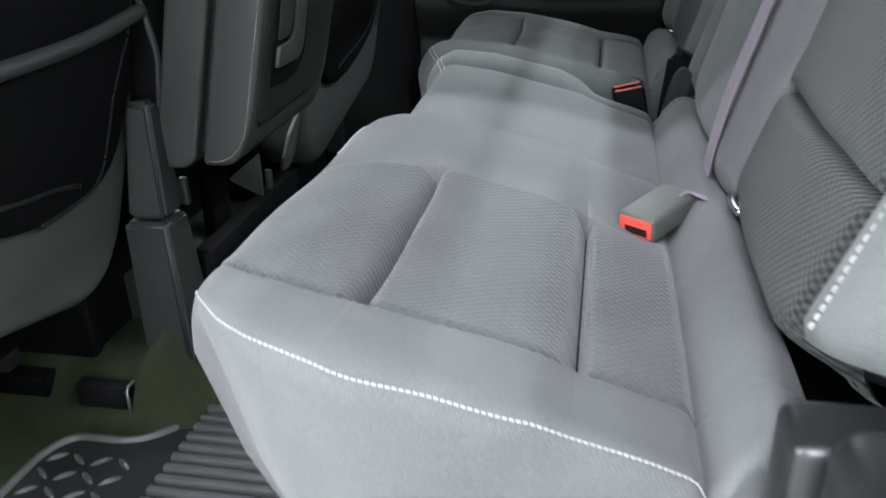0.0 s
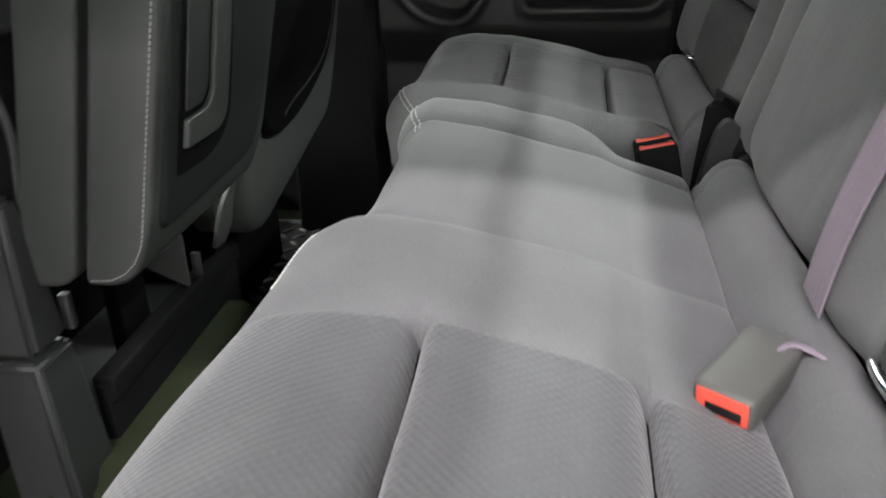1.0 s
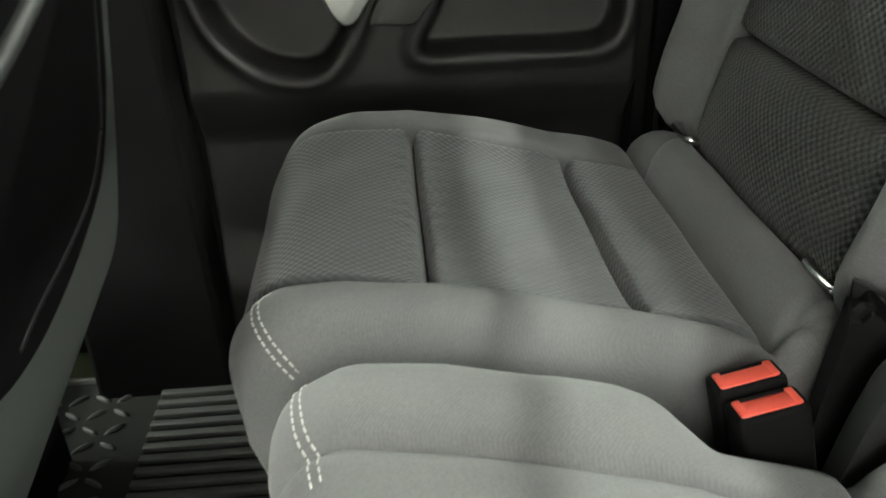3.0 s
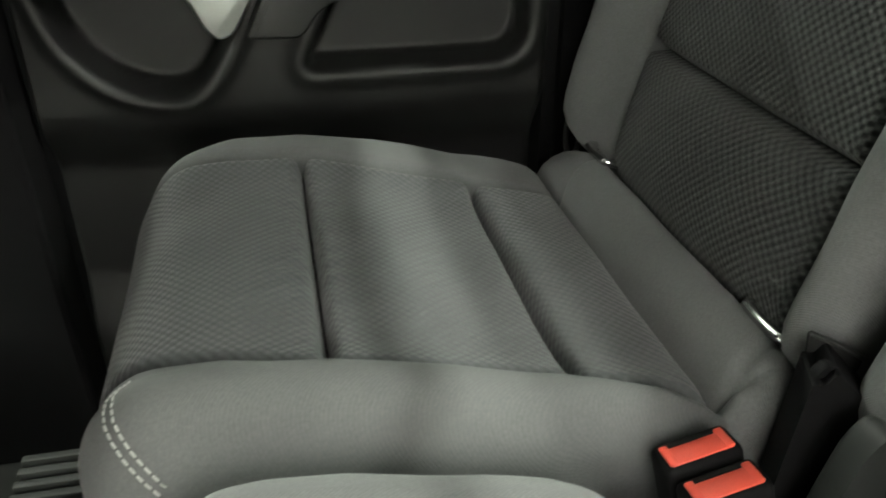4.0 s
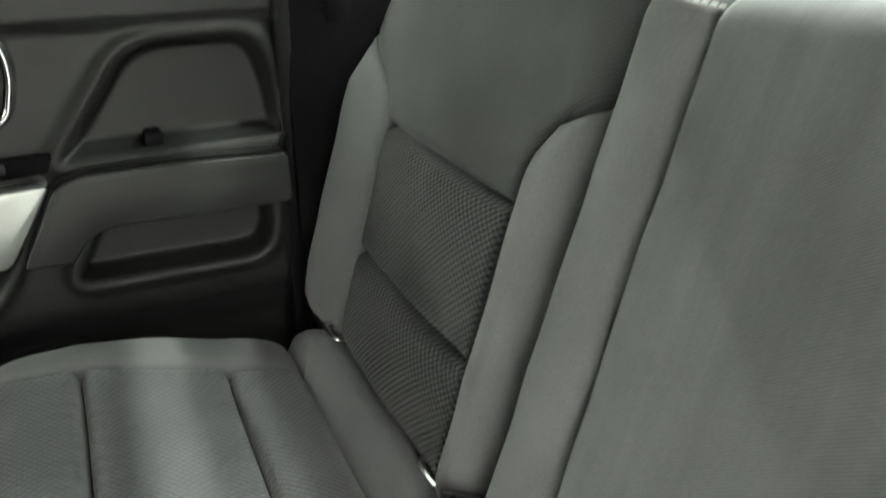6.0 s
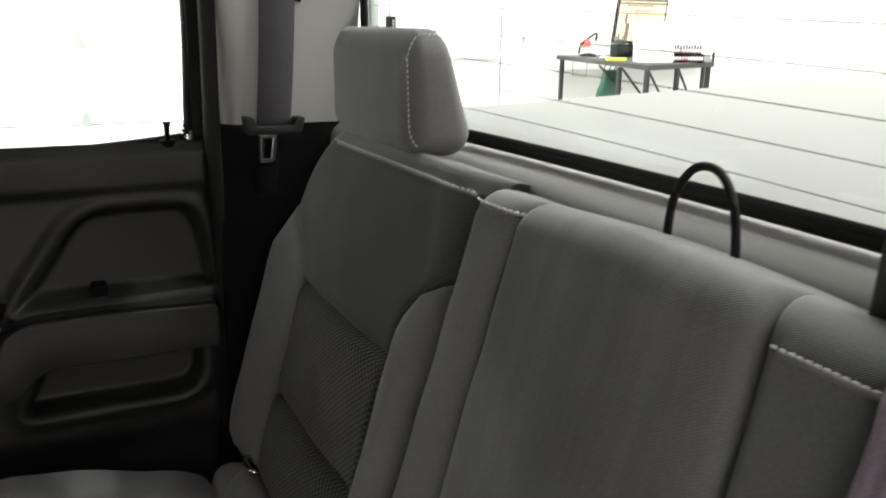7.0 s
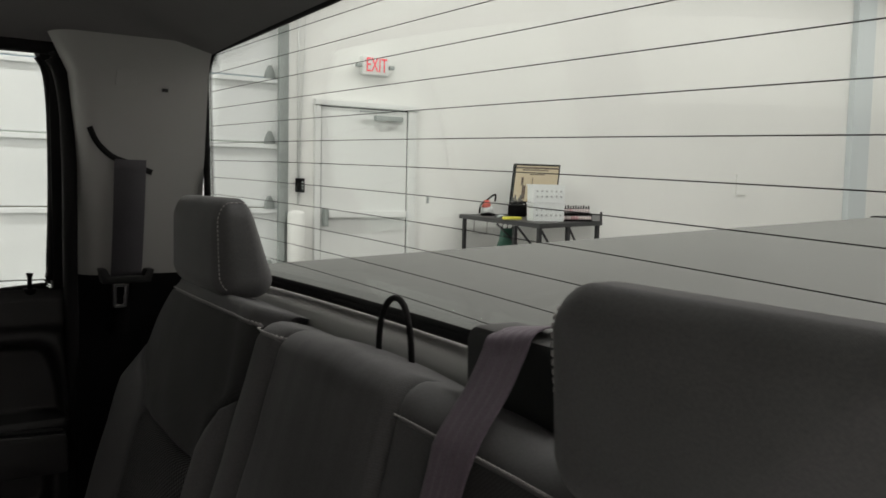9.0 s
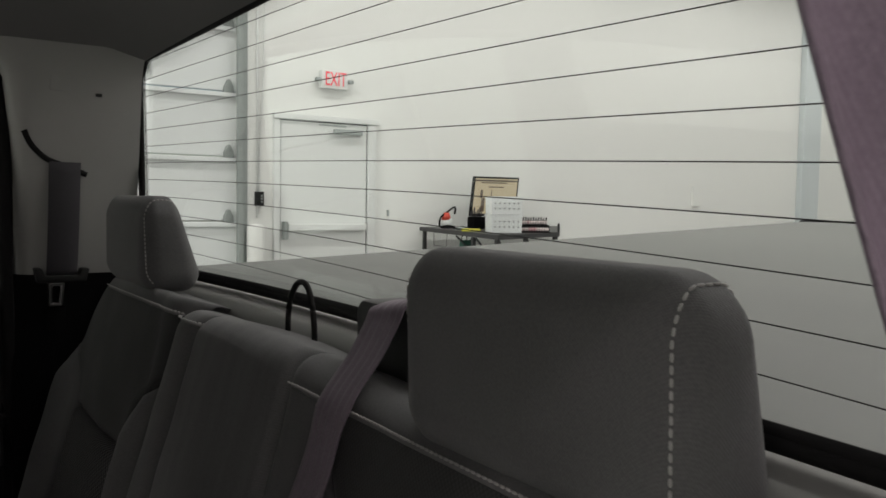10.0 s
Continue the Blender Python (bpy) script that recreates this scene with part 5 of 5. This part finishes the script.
part("cover", prism(oval, lambda a, b, d: (a, 1.035 - d, b), -0.05, 0.006, 0.004), PANEL, hinge_side)
raw("cover_rim", *ring(oval, grown(oval, -0.008), lambda a, b, d: (a, 1.035 - d, b), 0.005, 0.010), PLASTIC_G, hinge_side)

stalk = thing("seat_belt_stalk", (-0.60, 0.99, FLOOR), "dark plastic belt stalk cover on the seat base", "trim")
def tapered(low, high, bevel):
    """A block between two rectangles (x0, x1, y0, y1, z)."""
    bm = bmesh.new()
    bmesh.ops.create_cube(bm, size=1)
    for v in bm.verts:
        q = high if v.co.z > 0 else low
        v.co = Vector((q[1] if v.co.x > 0 else q[0], q[3] if v.co.y > 0 else q[2], q[4]))
    bmesh.ops.bevel(bm, geom=bm.edges[:], offset=bevel, segments=3, affect='EDGES', clamp_overlap=True)
    return bm


part("stalk", tapered((-0.606, -0.5535, 0.988, 1.044, 0.324), (-0.588, -0.556, 0.998, 1.024, 0.470), 0.006), PLASTIC_G, stalk)
part("base_cover", tapered((-0.622, -0.552, 0.990, 1.074, 0.10), (-0.614, -0.553, 0.986, 1.046, 0.319), 0.007), PLASTIC_G, stalk)
part("clip", box(-0.562, -0.551, 1.046, 1.056, 0.322, 0.360, 0.003), PLASTIC_G, stalk)

tray = thing("floor_tray", (-0.65, 1.22, FLOOR), "black plastic storage tray on the floor tunnel", "tray")
part("bottom", box(-0.85, -0.572, 1.076, 1.412, FLOOR, 0.196, 0.004), PLASTIC_G, tray)
part("side_wall", box(-0.570, -0.5545, 1.076, 1.43, FLOOR, 0.236, 0.004), PLASTIC, tray)
part("rim", box(-0.574, -0.5485, 1.080, 1.43, 0.212, 0.244, 0.005, 3), PLASTIC, tray, "raised rim along the tray edge")
part("end_wall", box(-0.85, -0.572, 1.414, 1.43, FLOOR, 0.236, 0.005), PLASTIC, tray)
flap = thing("support_bracket", (-0.55, 1.25, 0.17), "grey steel bracket under the centre seat", "bracket")
part("plate", prism(rounded([(-0.608, 0.272), (-0.548, 0.320), (-0.553, 0.243)], 0.005, 3), lambda a, b, d: (a, 1.276 + 0.1 * (0.28 - b) + d, b), 0.0, 0.004, 0.001), VINYL, flap)
part("hook", box(-0.552, -0.540, 1.290, 1.298, 0.253, 0.286, 0.003), PLASTIC_G, flap)
part("side_shield", prism(rounded([(1.345, 0.264), (1.386, 0.258), (1.400, 0.30), (1.402, 0.385), (1.362, 0.368), (1.336, 0.33)], 0.012, 4), lambda a, b, d: (-0.545 + 0.36 * (b - 0.26) - d, a, b), 0.0, 0.006, 0.002), VINYL, flap, "grey side shield")
part("leg", box(-0.62, -0.60, 1.20, 1.26, 0.10, 0.39, 0.003), PANEL, flap)

# seat anchorage on the floor
rail = thing("seat_rail_cover", (-0.66, 0.95, 0.064), "black plastic cover over the seat rail end", "rail cover")
part("cap", box(-0.705, -0.626, 0.938, 0.962, 0.064, 0.100, 0.006), PLASTIC, rail)
part("channel", box(-0.705, -0.640, 0.963, 0.990, 0.070, 0.094, 0.004), PANEL, rail)
tube([(-0.6255, 0.938, 0.066), (-0.6255, 0.938, 0.096), (-0.6255, 0.944, 0.1005), (-0.6255, 0.958, 0.1005)], 0.0022, 6, "edge_strip", SILVER, rail)


# rubber mats
def floor_mat(outline, ribs, diamonds, label):
    ys = [p[1] for p in outline]
    ob = thing("floor_mat", (-0.5, sum(ys) / len(ys), FLOOR), label, "floor mat", "rear floor mats")
    place = lambda a, b, d: (a, b, FLOOR + d)
    ol = rounded(outline, 0.03, 5)
    part("sheet", prism(ol, place, 0.001, 0.007, 0.002), RUBBER_SHADE, ob)
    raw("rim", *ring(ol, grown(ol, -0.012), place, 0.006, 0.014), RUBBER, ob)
    x0, x1, y0, y1, pitch = ribs
    n = int((y1 - y0) / pitch)
    proto = None
    for i in range(n):
        y = y0 + i * pitch
        if proto is None:
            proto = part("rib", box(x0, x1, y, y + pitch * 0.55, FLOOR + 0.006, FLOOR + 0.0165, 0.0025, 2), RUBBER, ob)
        else:
            c = new("rib", proto.data)
            c.parent = ob
            c.location = (0, i * pitch, 0)
    dx0, dx1, dy0, dy1 = diamonds
    proto = None
    nx, ny = int((dx1 - dx0) / 0.031), int((dy1 - dy0) / 0.031)
    for i in range(nx):
        for j in range(ny):
            x, y = dx0 + (i + 0.5) * 0.031, dy0 + (j + 0.5) * 0.031
            if proto is None:
                bm = bmesh.new()
                bmesh.ops.create_uvsphere(bm, u_segments=8, v_segments=5, radius=1)
                bmesh.ops.transform(bm, verts=bm.verts, matrix=Matrix.Diagonal((0.0150, 0.0038, 0.0048, 1)))
                me = bpy.data.meshes.new("tread")
                bm.to_mesh(me)
                bm.free()
                me.materials.append(RUBBER)
                me.polygons.foreach_set("use_smooth", [True] * len(me.polygons))
                proto = me
            c = new("tread", proto)
            c.parent = ob
            c.location = Vector((x, y, FLOOR + 0.007)) - ob.location
            c.rotation_euler = (0, 0, radians(40 if (i + j) % 2 else -35))
    return ob


floor_mat([(-0.72, 0.46), (-0.715, 0.86), (-0.69, 0.905), (-0.60, 0.905), (-0.555, 0.95), (-0.545, 1.03), (-0.22, 1.03), (-0.22, 0.46)], (-0.535, -0.235, 0.48, 1.01, 0.0205), (-0.70, -0.55, 0.50, 0.885), "black rubber floor mat with ribs and raised tread pattern")
floor_mat([(-0.70, 1.93), (-0.695, 1.605), (-0.60, 1.595), (-0.585, 1.560), (-0.555, 1.515), (-0.51, 1.487), (-0.22, 1.487), (-0.22, 1.93)], (-0.535, -0.235, 1.505, 1.92, 0.0205), (-0.69, -0.55, 1.62, 1.92), "black rubber floor mat with ribs and tread, passenger side")

# ---- shop wall seen through the glass ----
track = thing("door_track", (2.8, WALL_Y - 0.03, GROUND), "galvanised vertical garage door track", "track", kind="structure")
part("angle", box(2.787, 2.842, WALL_Y - 0.012, WALL_Y - 0.002, GROUND, 3.3, 0.002), STEEL_G, track, smooth=False)
part("channel", box(2.73, 2.785, WALL_Y - 0.06, WALL_Y + 0.0, GROUND, 3.3, 0.006), STEEL_G, track, smooth=False)

exit_door = thing("door_2", (3.66, WALL_Y, GROUND), "closed off-white steel exit door with panic bar", "door", kind="structure")
part("leaf", box(3.18, 4.155, WALL_Y - 0.030, WALL_Y - 0.004, GROUND, 1.775, 0.003), DOORPAINT, exit_door, smooth=False)
part("jamb", box(3.105, 3.168, WALL_Y - 0.05, WALL_Y - 0.002, GROUND, 1.78, 0.004), DOORPAINT, exit_door, smooth=False)
part("jamb", box(4.168, 4.262, WALL_Y - 0.05, WALL_Y - 0.002, GROUND, 1.78, 0.004), DOORPAINT, exit_door, smooth=False)
part("head", box(3.10, 4.30, WALL_Y - 0.06, WALL_Y - 0.002, 1.79, 1.845, 0.004), DOORPAINT, exit_door, smooth=False)
part("gap", box(4.155, 4.168, WALL_Y - 0.02, WALL_Y - 0.003, GROUND, 1.79, 0), SEAL, exit_door, smooth=False)
part("gap", box(3.168, 4.168, WALL_Y - 0.02, WALL_Y - 0.003, 1.776, 1.789, 0), SEAL, exit_door, smooth=False)
part("closer", box(3.76, 4.08, WALL_Y - 0.09, WALL_Y - 0.032, 1.665, 1.72, 0.006), STEEL_G, exit_door, "grey door closer", smooth=False)
part("closer_arm", box(3.58, 3.88, WALL_Y - 0.10, WALL_Y - 0.075, 1.742, 1.758, 0.003), STEEL_G, exit_door, smooth=False)
part("panic_bar", box(3.24, 4.13, WALL_Y - 0.10, WALL_Y - 0.034, 0.665, 0.735, 0.008), DOORPAINT, exit_door, "off-white panic bar", smooth=False)
part("panic_lock", box(3.19, 3.235, WALL_Y - 0.11, WALL_Y - 0.032, 0.58, 0.76, 0.006), STEEL_G, exit_door, smooth=False)

sign = thing("exit_sign", (3.76, WALL_Y - 0.05, 2.14), "white exit sign with red letters and two lamp heads", "exit sign")
part("body", box(3.605, 3.905, WALL_Y - 0.07, WALL_Y - 0.002, 2.13, 2.315, 0.006), DOORPAINT, sign, smooth=False)
txt = bpy.data.curves.new("letters", 'FONT')
txt.body, txt.size, txt.extrude = "EXIT", 0.205, 0.002
txt.align_x, txt.align_y = 'CENTER', 'CENTER'
tmp = bpy.data.objects.new("letters", txt)
scene.collection.objects.link(tmp)
bpy.context.view_layer.update()
me = bpy.data.meshes.new_from_object(tmp.evaluated_get(bpy.context.evaluated_depsgraph_get()))
bpy.data.objects.remove(tmp)
me.transform(pose(3.765, WALL_Y - 0.0735, 2.222, 90, 0, 0) @ Matrix.Diagonal((0.58, 1, 1, 1)))
EXITRED = emitter("red_exit_letters", (0.85, 0.06, 0.09), 0.35)
link("letters", me, EXITRED, sign, "red letters", False)
for s in (-1, 1):
    part("lamp_head", box(3.755 + s * 0.185 - 0.03, 3.755 + s * 0.185 + 0.03, WALL_Y - 0.09, WALL_Y - 0.03, 2.195, 2.235, 0.01), STEEL_G, sign, smooth=False)
    part("lamp_arm", box(3.755 + s * 0.155 - 0.012, 3.755 + s * 0.155 + 0.012, WALL_Y - 0.06, WALL_Y - 0.04, 2.205, 2.225, 0.003), STEEL_G, sign, smooth=False)

conduit = thing("conduit", (2.95, WALL_Y - 0.02, 1.0), "thin painted electrical conduits with a black switch box", "conduit")
tube([(2.937, WALL_Y - 0.02, 3.6), (2.940, WALL_Y - 0.02, 0.80)], 0.012, 8, "pipe", DOORPAINT, conduit)
tube(smooth_line([(3.02, WALL_Y - 0.015, 3.6), (3.005, WALL_Y - 0.015, 2.4), (2.975, WALL_Y - 0.015, 1.6), (2.955, WALL_Y - 0.015, 1.05)], 6), 0.006, 6, "cord", DOORPAINT, conduit)
part("switch_box", box(2.915, 2.992, WALL_Y - 0.07, WALL_Y - 0.003, 0.915, 1.055, 0.006), PANEL, conduit, "black switch box", smooth=False)
for z in (0.955, 0.985, 1.015):
    part("button", box(2.955, 2.975, WALL_Y - 0.078, WALL_Y - 0.071, z - 0.009, z + 0.009, 0.003), STEEL_G, conduit, smooth=False)
bollard = thing("pipe_guard", (2.9, WALL_Y - 0.08, GROUND), "white painted steel guard beside the garage door", "guard")
tube([(2.895, WALL_Y - 0.09, GROUND), (2.895, WALL_Y - 0.09, 0.70), (2.895, WALL_Y - 0.09, 0.728), (2.895, WALL_Y - 0.09, 0.738)], [0.085, 0.085, 0.07, 0.02], 20, "post", WALL, bollard)

for x, z, name in ((9.58, 1.11, "blank_plate"), (4.44, 0.85, "wall_hook")):
    ob = thing(name, (x, WALL_Y, z), "small white plate fixed to the wall" if x > 9 else "small dark hook on the wall", "wall plate")
    part("plate", box(x - (0.10 if x > 9 else 0.012), x + (0.10 if x > 9 else 0.012), WALL_Y - (0.025 if x > 9 else 0.02), WALL_Y - 0.001, z - (0.14 if x > 9 else 0.035), z + (0.14 if x > 9 else 0.035), 0.004), WALL if x > 9 else STEEL_G, ob, smooth=False)
BLUEWALL = material("pale_blue_grey_paint", (0.60, 0.645, 0.66), 0.6, 0, 40, 0.03, 0.05, 0.001, 0.7)
setting("trim_post", box(12.03, 12.50, WALL_Y - 0.10, WALL_Y - 0.001, GROUND, CEIL, 0.005), BLUEWALL)

# ---- bench with computer ----
BZ = 0.70
bench = thing("work_bench", (5.2, 7.2, GROUND), "black steel workbench with angled braces against the wall", "workbench")
top_pts = [(4.82, 8.14), (4.36, 6.12), (5.45, 6.52), (6.92, 8.14)]
part("top", prism(top_pts, lambda a, b, d: (a, b, BZ + d), -0.045, 0.0, 0.006), DARKMETAL, bench, smooth=False)
for (x, y) in ((4.46, 6.62), (4.40, 6.18), (4.86, 6.34), (5.42, 6.56), (6.80, 8.08), (4.84, 8.06)):
    part("leg", box(x - 0.018, x + 0.018, y - 0.018, y + 0.018, GROUND, BZ - 0.046, 0.003), DARKMETAL, bench, smooth=False)
for (x0, y0, x1, y1) in ((4.56, 7.05, 4.78, 6.98), (4.47, 6.60, 4.66, 6.56), (4.42, 6.19, 4.62, 6.24), (4.88, 6.35, 5.06, 6.40)):
    tube([(x0, y0, BZ - 0.05), (x1, y1, BZ - 0.27)], 0.011, 6, "brace", DARKMETAL, bench)
part("end_plate", prism([(5.44, 6.515), (5.52, 6.60), (5.52, 6.63), (5.44, 6.545)], lambda a, b, d: (a, b, BZ + d), 0.0, 0.085, 0.003), DARKMETAL, bench, smooth=False)

SCREEN = emitter("lit_screen", (0.40, 0.33, 0.22), 0.35)
INK = material("screen_dark_bars", (0.08, 0.05, 0.03), 0.5)
monitor = thing("monitor", (5.52, 7.72, BZ), "black flat monitor with a lit brown page", "monitor")


def on_screen(a, b, d):
    """a across, b up the tilted screen, d towards the viewer."""
    return (5.195 + a + 0.19 * b, 7.70 + 0.10 * b - d - 0.08 * a, BZ + 0.13 + b)


part("case", prism(rounded([(0.0, 0.0), (0.60, 0.0), (0.60, 0.44), (0.0, 0.44)], 0.012, 3), on_screen, -0.03, 0.0, 0.004), PANEL, monitor, smooth=False)
part("screen", prism([(0.022, 0.028), (0.578, 0.028), (0.578, 0.418), (0.022, 0.418)], on_screen, 0.001, 0.003, 0), SCREEN, monitor, "lit page", smooth=False)
for a0, a1, b0, b1 in ((0.022, 0.578, 0.385, 0.405), (0.10, 0.44, 0.365, 0.378), (0.20, 0.40, 0.318, 0.330), (0.10, 0.13, 0.20, 0.29), (0.24, 0.25, 0.20, 0.29), (0.12, 0.165, 0.05, 0.20)):
    part("page_bar", prism([(a0, b0), (a1, b0), (a1, b1), (a0, b1)], on_screen, 0.0035, 0.004, 0), INK, monitor, smooth=False)
part("stand", box(5.42, 5.60, 7.68, 7.74, BZ + 0.002, BZ + 0.16, 0.006), PANEL, monitor, smooth=False)
part("foot", box(5.36, 5.66, 7.60, 7.78, BZ + 0.001, BZ + 0.015, 0.005), PANEL, monitor, smooth=False)

TUB = material("milky_plastic", (0.72, 0.74, 0.74), 0.45, 0, 200, 0.05, 0.05)
RIGHT, DEEP = Vector((0.94, -0.34, 0)), Vector((0.34, 0.94, 0))


def on_bench(x, y):
    """Places beside a point of the bench: a along its front edge, b towards the wall, c up."""
    return lambda a, b, c: tuple(Vector((x, y, BZ)) + RIGHT * a + DEEP * b + Vector((0, 0, c)))


bin_ob = thing("plastic_bins", (4.70, 6.50, BZ), "two stacked milky plastic bins with round holes", "storage bin")
at = on_bench(4.575, 6.50)
for k in range(2):
    z0 = 0.002 + k * 0.172
    part("bin", prism([(0.004, z0), (0.300, z0), (0.304, z0 + 0.168), (0.0, z0 + 0.168)], lambda a, b, d: at(a, d, b), 0.0, 0.20, 0.006), TUB, bin_ob, smooth=False)
    part("bin_rim", prism([(-0.006, z0 + 0.152), (0.310, z0 + 0.152), (0.310, z0 + 0.168), (-0.006, z0 + 0.168)], lambda a, b, d: at(a, d, b), -0.006, 0.206, 0.003), TUB, bin_ob, smooth=False)
    for i in range(6):
        for j in range(2):
            ha, hz = 0.036 + i * 0.046, z0 + 0.055 + j * 0.05
            tube([at(ha, -0.0005, hz), at(ha, -0.006, hz)], 0.0085, 10, "hole", STEEL_G, bin_ob)

BOTTLE = material("dark_bottle", (0.03, 0.025, 0.025), 0.3, 0, 100, 0.1, 0)
LABEL_W = material("bottle_label", (0.7, 0.6, 0.6), 0.6)
LABEL_R = material("pink_label", (0.62, 0.36, 0.38), 0.6)
at = on_bench(4.955, 6.50)
rack = thing("bottle_rack", at(0.13, 0.06, 0.0), "black stepped rack holding two rows of small bottles", "rack")
part("step", prism([(-0.018, 0.001), (0.290, 0.001), (0.290, 0.072), (-0.018, 0.072)], lambda a, b, d: at(a, d, b), 0.040, 0.075, 0.003), PANEL, rack, smooth=False)
part("base", prism([(-0.018, 0.001), (0.290, 0.001), (0.290, 0.005), (-0.018, 0.005)], lambda a, b, d: at(a, d, b), -0.010, 0.038, 0.001), PANEL, rack, smooth=False)
for tier in range(2):
    for i in range(11):
        x, y, z = at(0.026 * i, 0.015 + 0.042 * tier, 0.006 + 0.067 * tier)
        pink = i in ((3, 4, 5) if tier == 0 else (3,))
        b = thing("bottle", (x, y, z), "small dark bottle with a pink label in the rack" if pink else "small dark bottle with a pale label in the rack", "bottle", "bottles in the rack")
        tube([(x, y, z), (x, y, z + 0.046), (x, y, z + 0.053)], [0.0115, 0.0115, 0.006], 10, "glass", BOTTLE, b)
        tube([(x, y, z + 0.053), (x, y, z + 0.068 + 0.006 * ((i * 7) % 3) * tier)], 0.0065, 8, "cap", PANEL, b)
        tube([(x, y, z + 0.010), (x, y, z + 0.041)], 0.0121, 10, "label", LABEL_R if pink else LABEL_W, b)

sx, sy = 4.96, 7.80
ext = thing("spray_can", (sx, sy, BZ), "red and white spray can with a black handle", "spray can")
tube([(sx, sy, BZ + 0.001), (sx, sy, BZ + 0.085), (sx, sy, BZ + 0.12)], [0.062, 0.062, 0.035], 12, "body", DOORPAINT, ext)
tube([(sx - 0.01, sy, BZ + 0.085), (sx - 0.01, sy, BZ + 0.165)], [0.058, 0.030], 12, "collar", RED, ext)
tube(smooth_line([(sx - 0.10, sy, BZ + 0.02), (sx - 0.085, sy, BZ + 0.11), (sx, sy, BZ + 0.17), (sx + 0.10, sy, BZ + 0.225), (sx + 0.10, sy, BZ + 0.15)], 5), 0.011, 8, "handle", PANEL, ext)
cx, cy = 5.10, 7.42
clutter = thing("tool_caddy", (cx, cy, BZ), "small black caddy full of dark tools", "tool caddy")
part("box", box(cx - 0.10, cx + 0.05, cy - 0.06, cy + 0.06, BZ + 0.001, BZ + 0.13, 0.008), PANEL, clutter)
for i in range(7):
    tube([(cx - 0.09 + i * 0.022, cy, BZ + 0.11), (cx - 0.10 + i * 0.024, cy, BZ + 0.18 + 0.025 * (i % 3))], 0.008, 6, "tool", DARKMETAL, clutter)
kx, ky = 5.20, 7.10
keyb = thing("equipment_box", (kx, ky, BZ), "low black equipment box in front of the monitor", "box")
part("case", prism([(-0.10, 0.001), (0.16, 0.001), (0.155, 0.125), (-0.095, 0.14)], lambda a, b, d: on_bench(kx, ky)(a, d, b), 0.0, 0.14, 0.008), PANEL, keyb)
part("front_plate", prism([(-0.02, 0.02), (0.10, 0.02), (0.10, 0.10), (-0.02, 0.10)], lambda a, b, d: on_bench(kx, ky)(a, -d, b), 0.001, 0.006, 0.002), PLASTIC_G, keyb)
YEL = material("yellow_cloth", (0.65, 0.60, 0.08), 0.8)
rag = thing("yellow_cloth", (4.62, 6.80, BZ), "folded yellow cloth on the bench", "cloth")
at = on_bench(4.50, 6.86)
part("cloth", prism(rounded([(0.0, 0.0), (0.19, 0.01), (0.20, 0.10), (0.02, 0.12)], 0.02), lambda a, b, d: at(a, b, d), 0.001, 0.026, 0.010, 3), YEL, rag)
DARKRED = material("dark_red_plastic", (0.16, 0.04, 0.05), 0.5)
for x0, y0, wide, mat_ in ((4.78, 7.66, 0.16, PANEL), (4.72, 7.30, 0.14, DARKMETAL), (4.66, 6.66, 0.13, DARKRED), (4.60, 7.12, 0.10, STEEL_G)):
    t = thing("hand_tool", (x0, y0, BZ), "small dark hand tool lying on the bench", "tool")
    at = on_bench(x0, y0)
    tube([at(0, 0, 0.014), at(wide / 2, -0.01, 0.020), at(wide, 0.01, 0.014)], [0.012, 0.019, 0.012], 8, "grip", mat_, t)
bag = thing("hanging_bag", (4.72, 7.1, BZ - 0.35), "green plastic bag hanging under the bench", "bag")
GREEN = material("green_plastic", (0.02, 0.09, 0.06), 0.5)
bm = bmesh.new()
rings = []
for k in range(7):
    q = k / 6
    w, h = 0.075 + 0.045 * q, 0.03 + 0.03 * math.sin(math.pi * q)
    rings.append([bm.verts.new((4.72 + 0.02 * (0.5 - q) + w * math.cos(a) * (1 + 0.12 * math.sin(3 * a + k)), 7.10 + h * math.sin(a), BZ - 0.10 - 0.24 * q)) for a in [2 * math.pi * i / 16 for i in range(16)]])
for r0, r1 in zip(rings, rings[1:]):
    for i in range(16):
        bm.faces.new((r0[i], r0[(i + 1) % 16], r1[(i + 1) % 16], r1[i]))
bm.faces.new(rings[0])
bm.faces.new(rings[-1][::-1])
bmesh.ops.recalc_face_normals(bm, faces=bm.faces)
part("sack", bm, GREEN, bag)
for dx in (-0.05, 0.0, 0.05):
    tube(smooth_line([(4.72 + dx, 7.10, BZ - 0.105), (4.72 + dx * 1.3, 7.09, BZ - 0.07), (4.72 + dx * 0.8, 7.09, BZ - 0.046)], 4), 0.005, 6, "handle", PANEL, bag)
hoop = thing("wire_hoop", (4.70, 7.4, BZ - 0.2), "thin wire hoop hanging from the bench edge", "wire")
tube([(4.74, 7.72, BZ - 0.046), (4.74, 7.72, BZ - 0.185), (4.86, 7.66, BZ - 0.195), (4.87, 7.66, BZ - 0.046)], 0.004, 6, "wire", DARKMETAL, hoop)
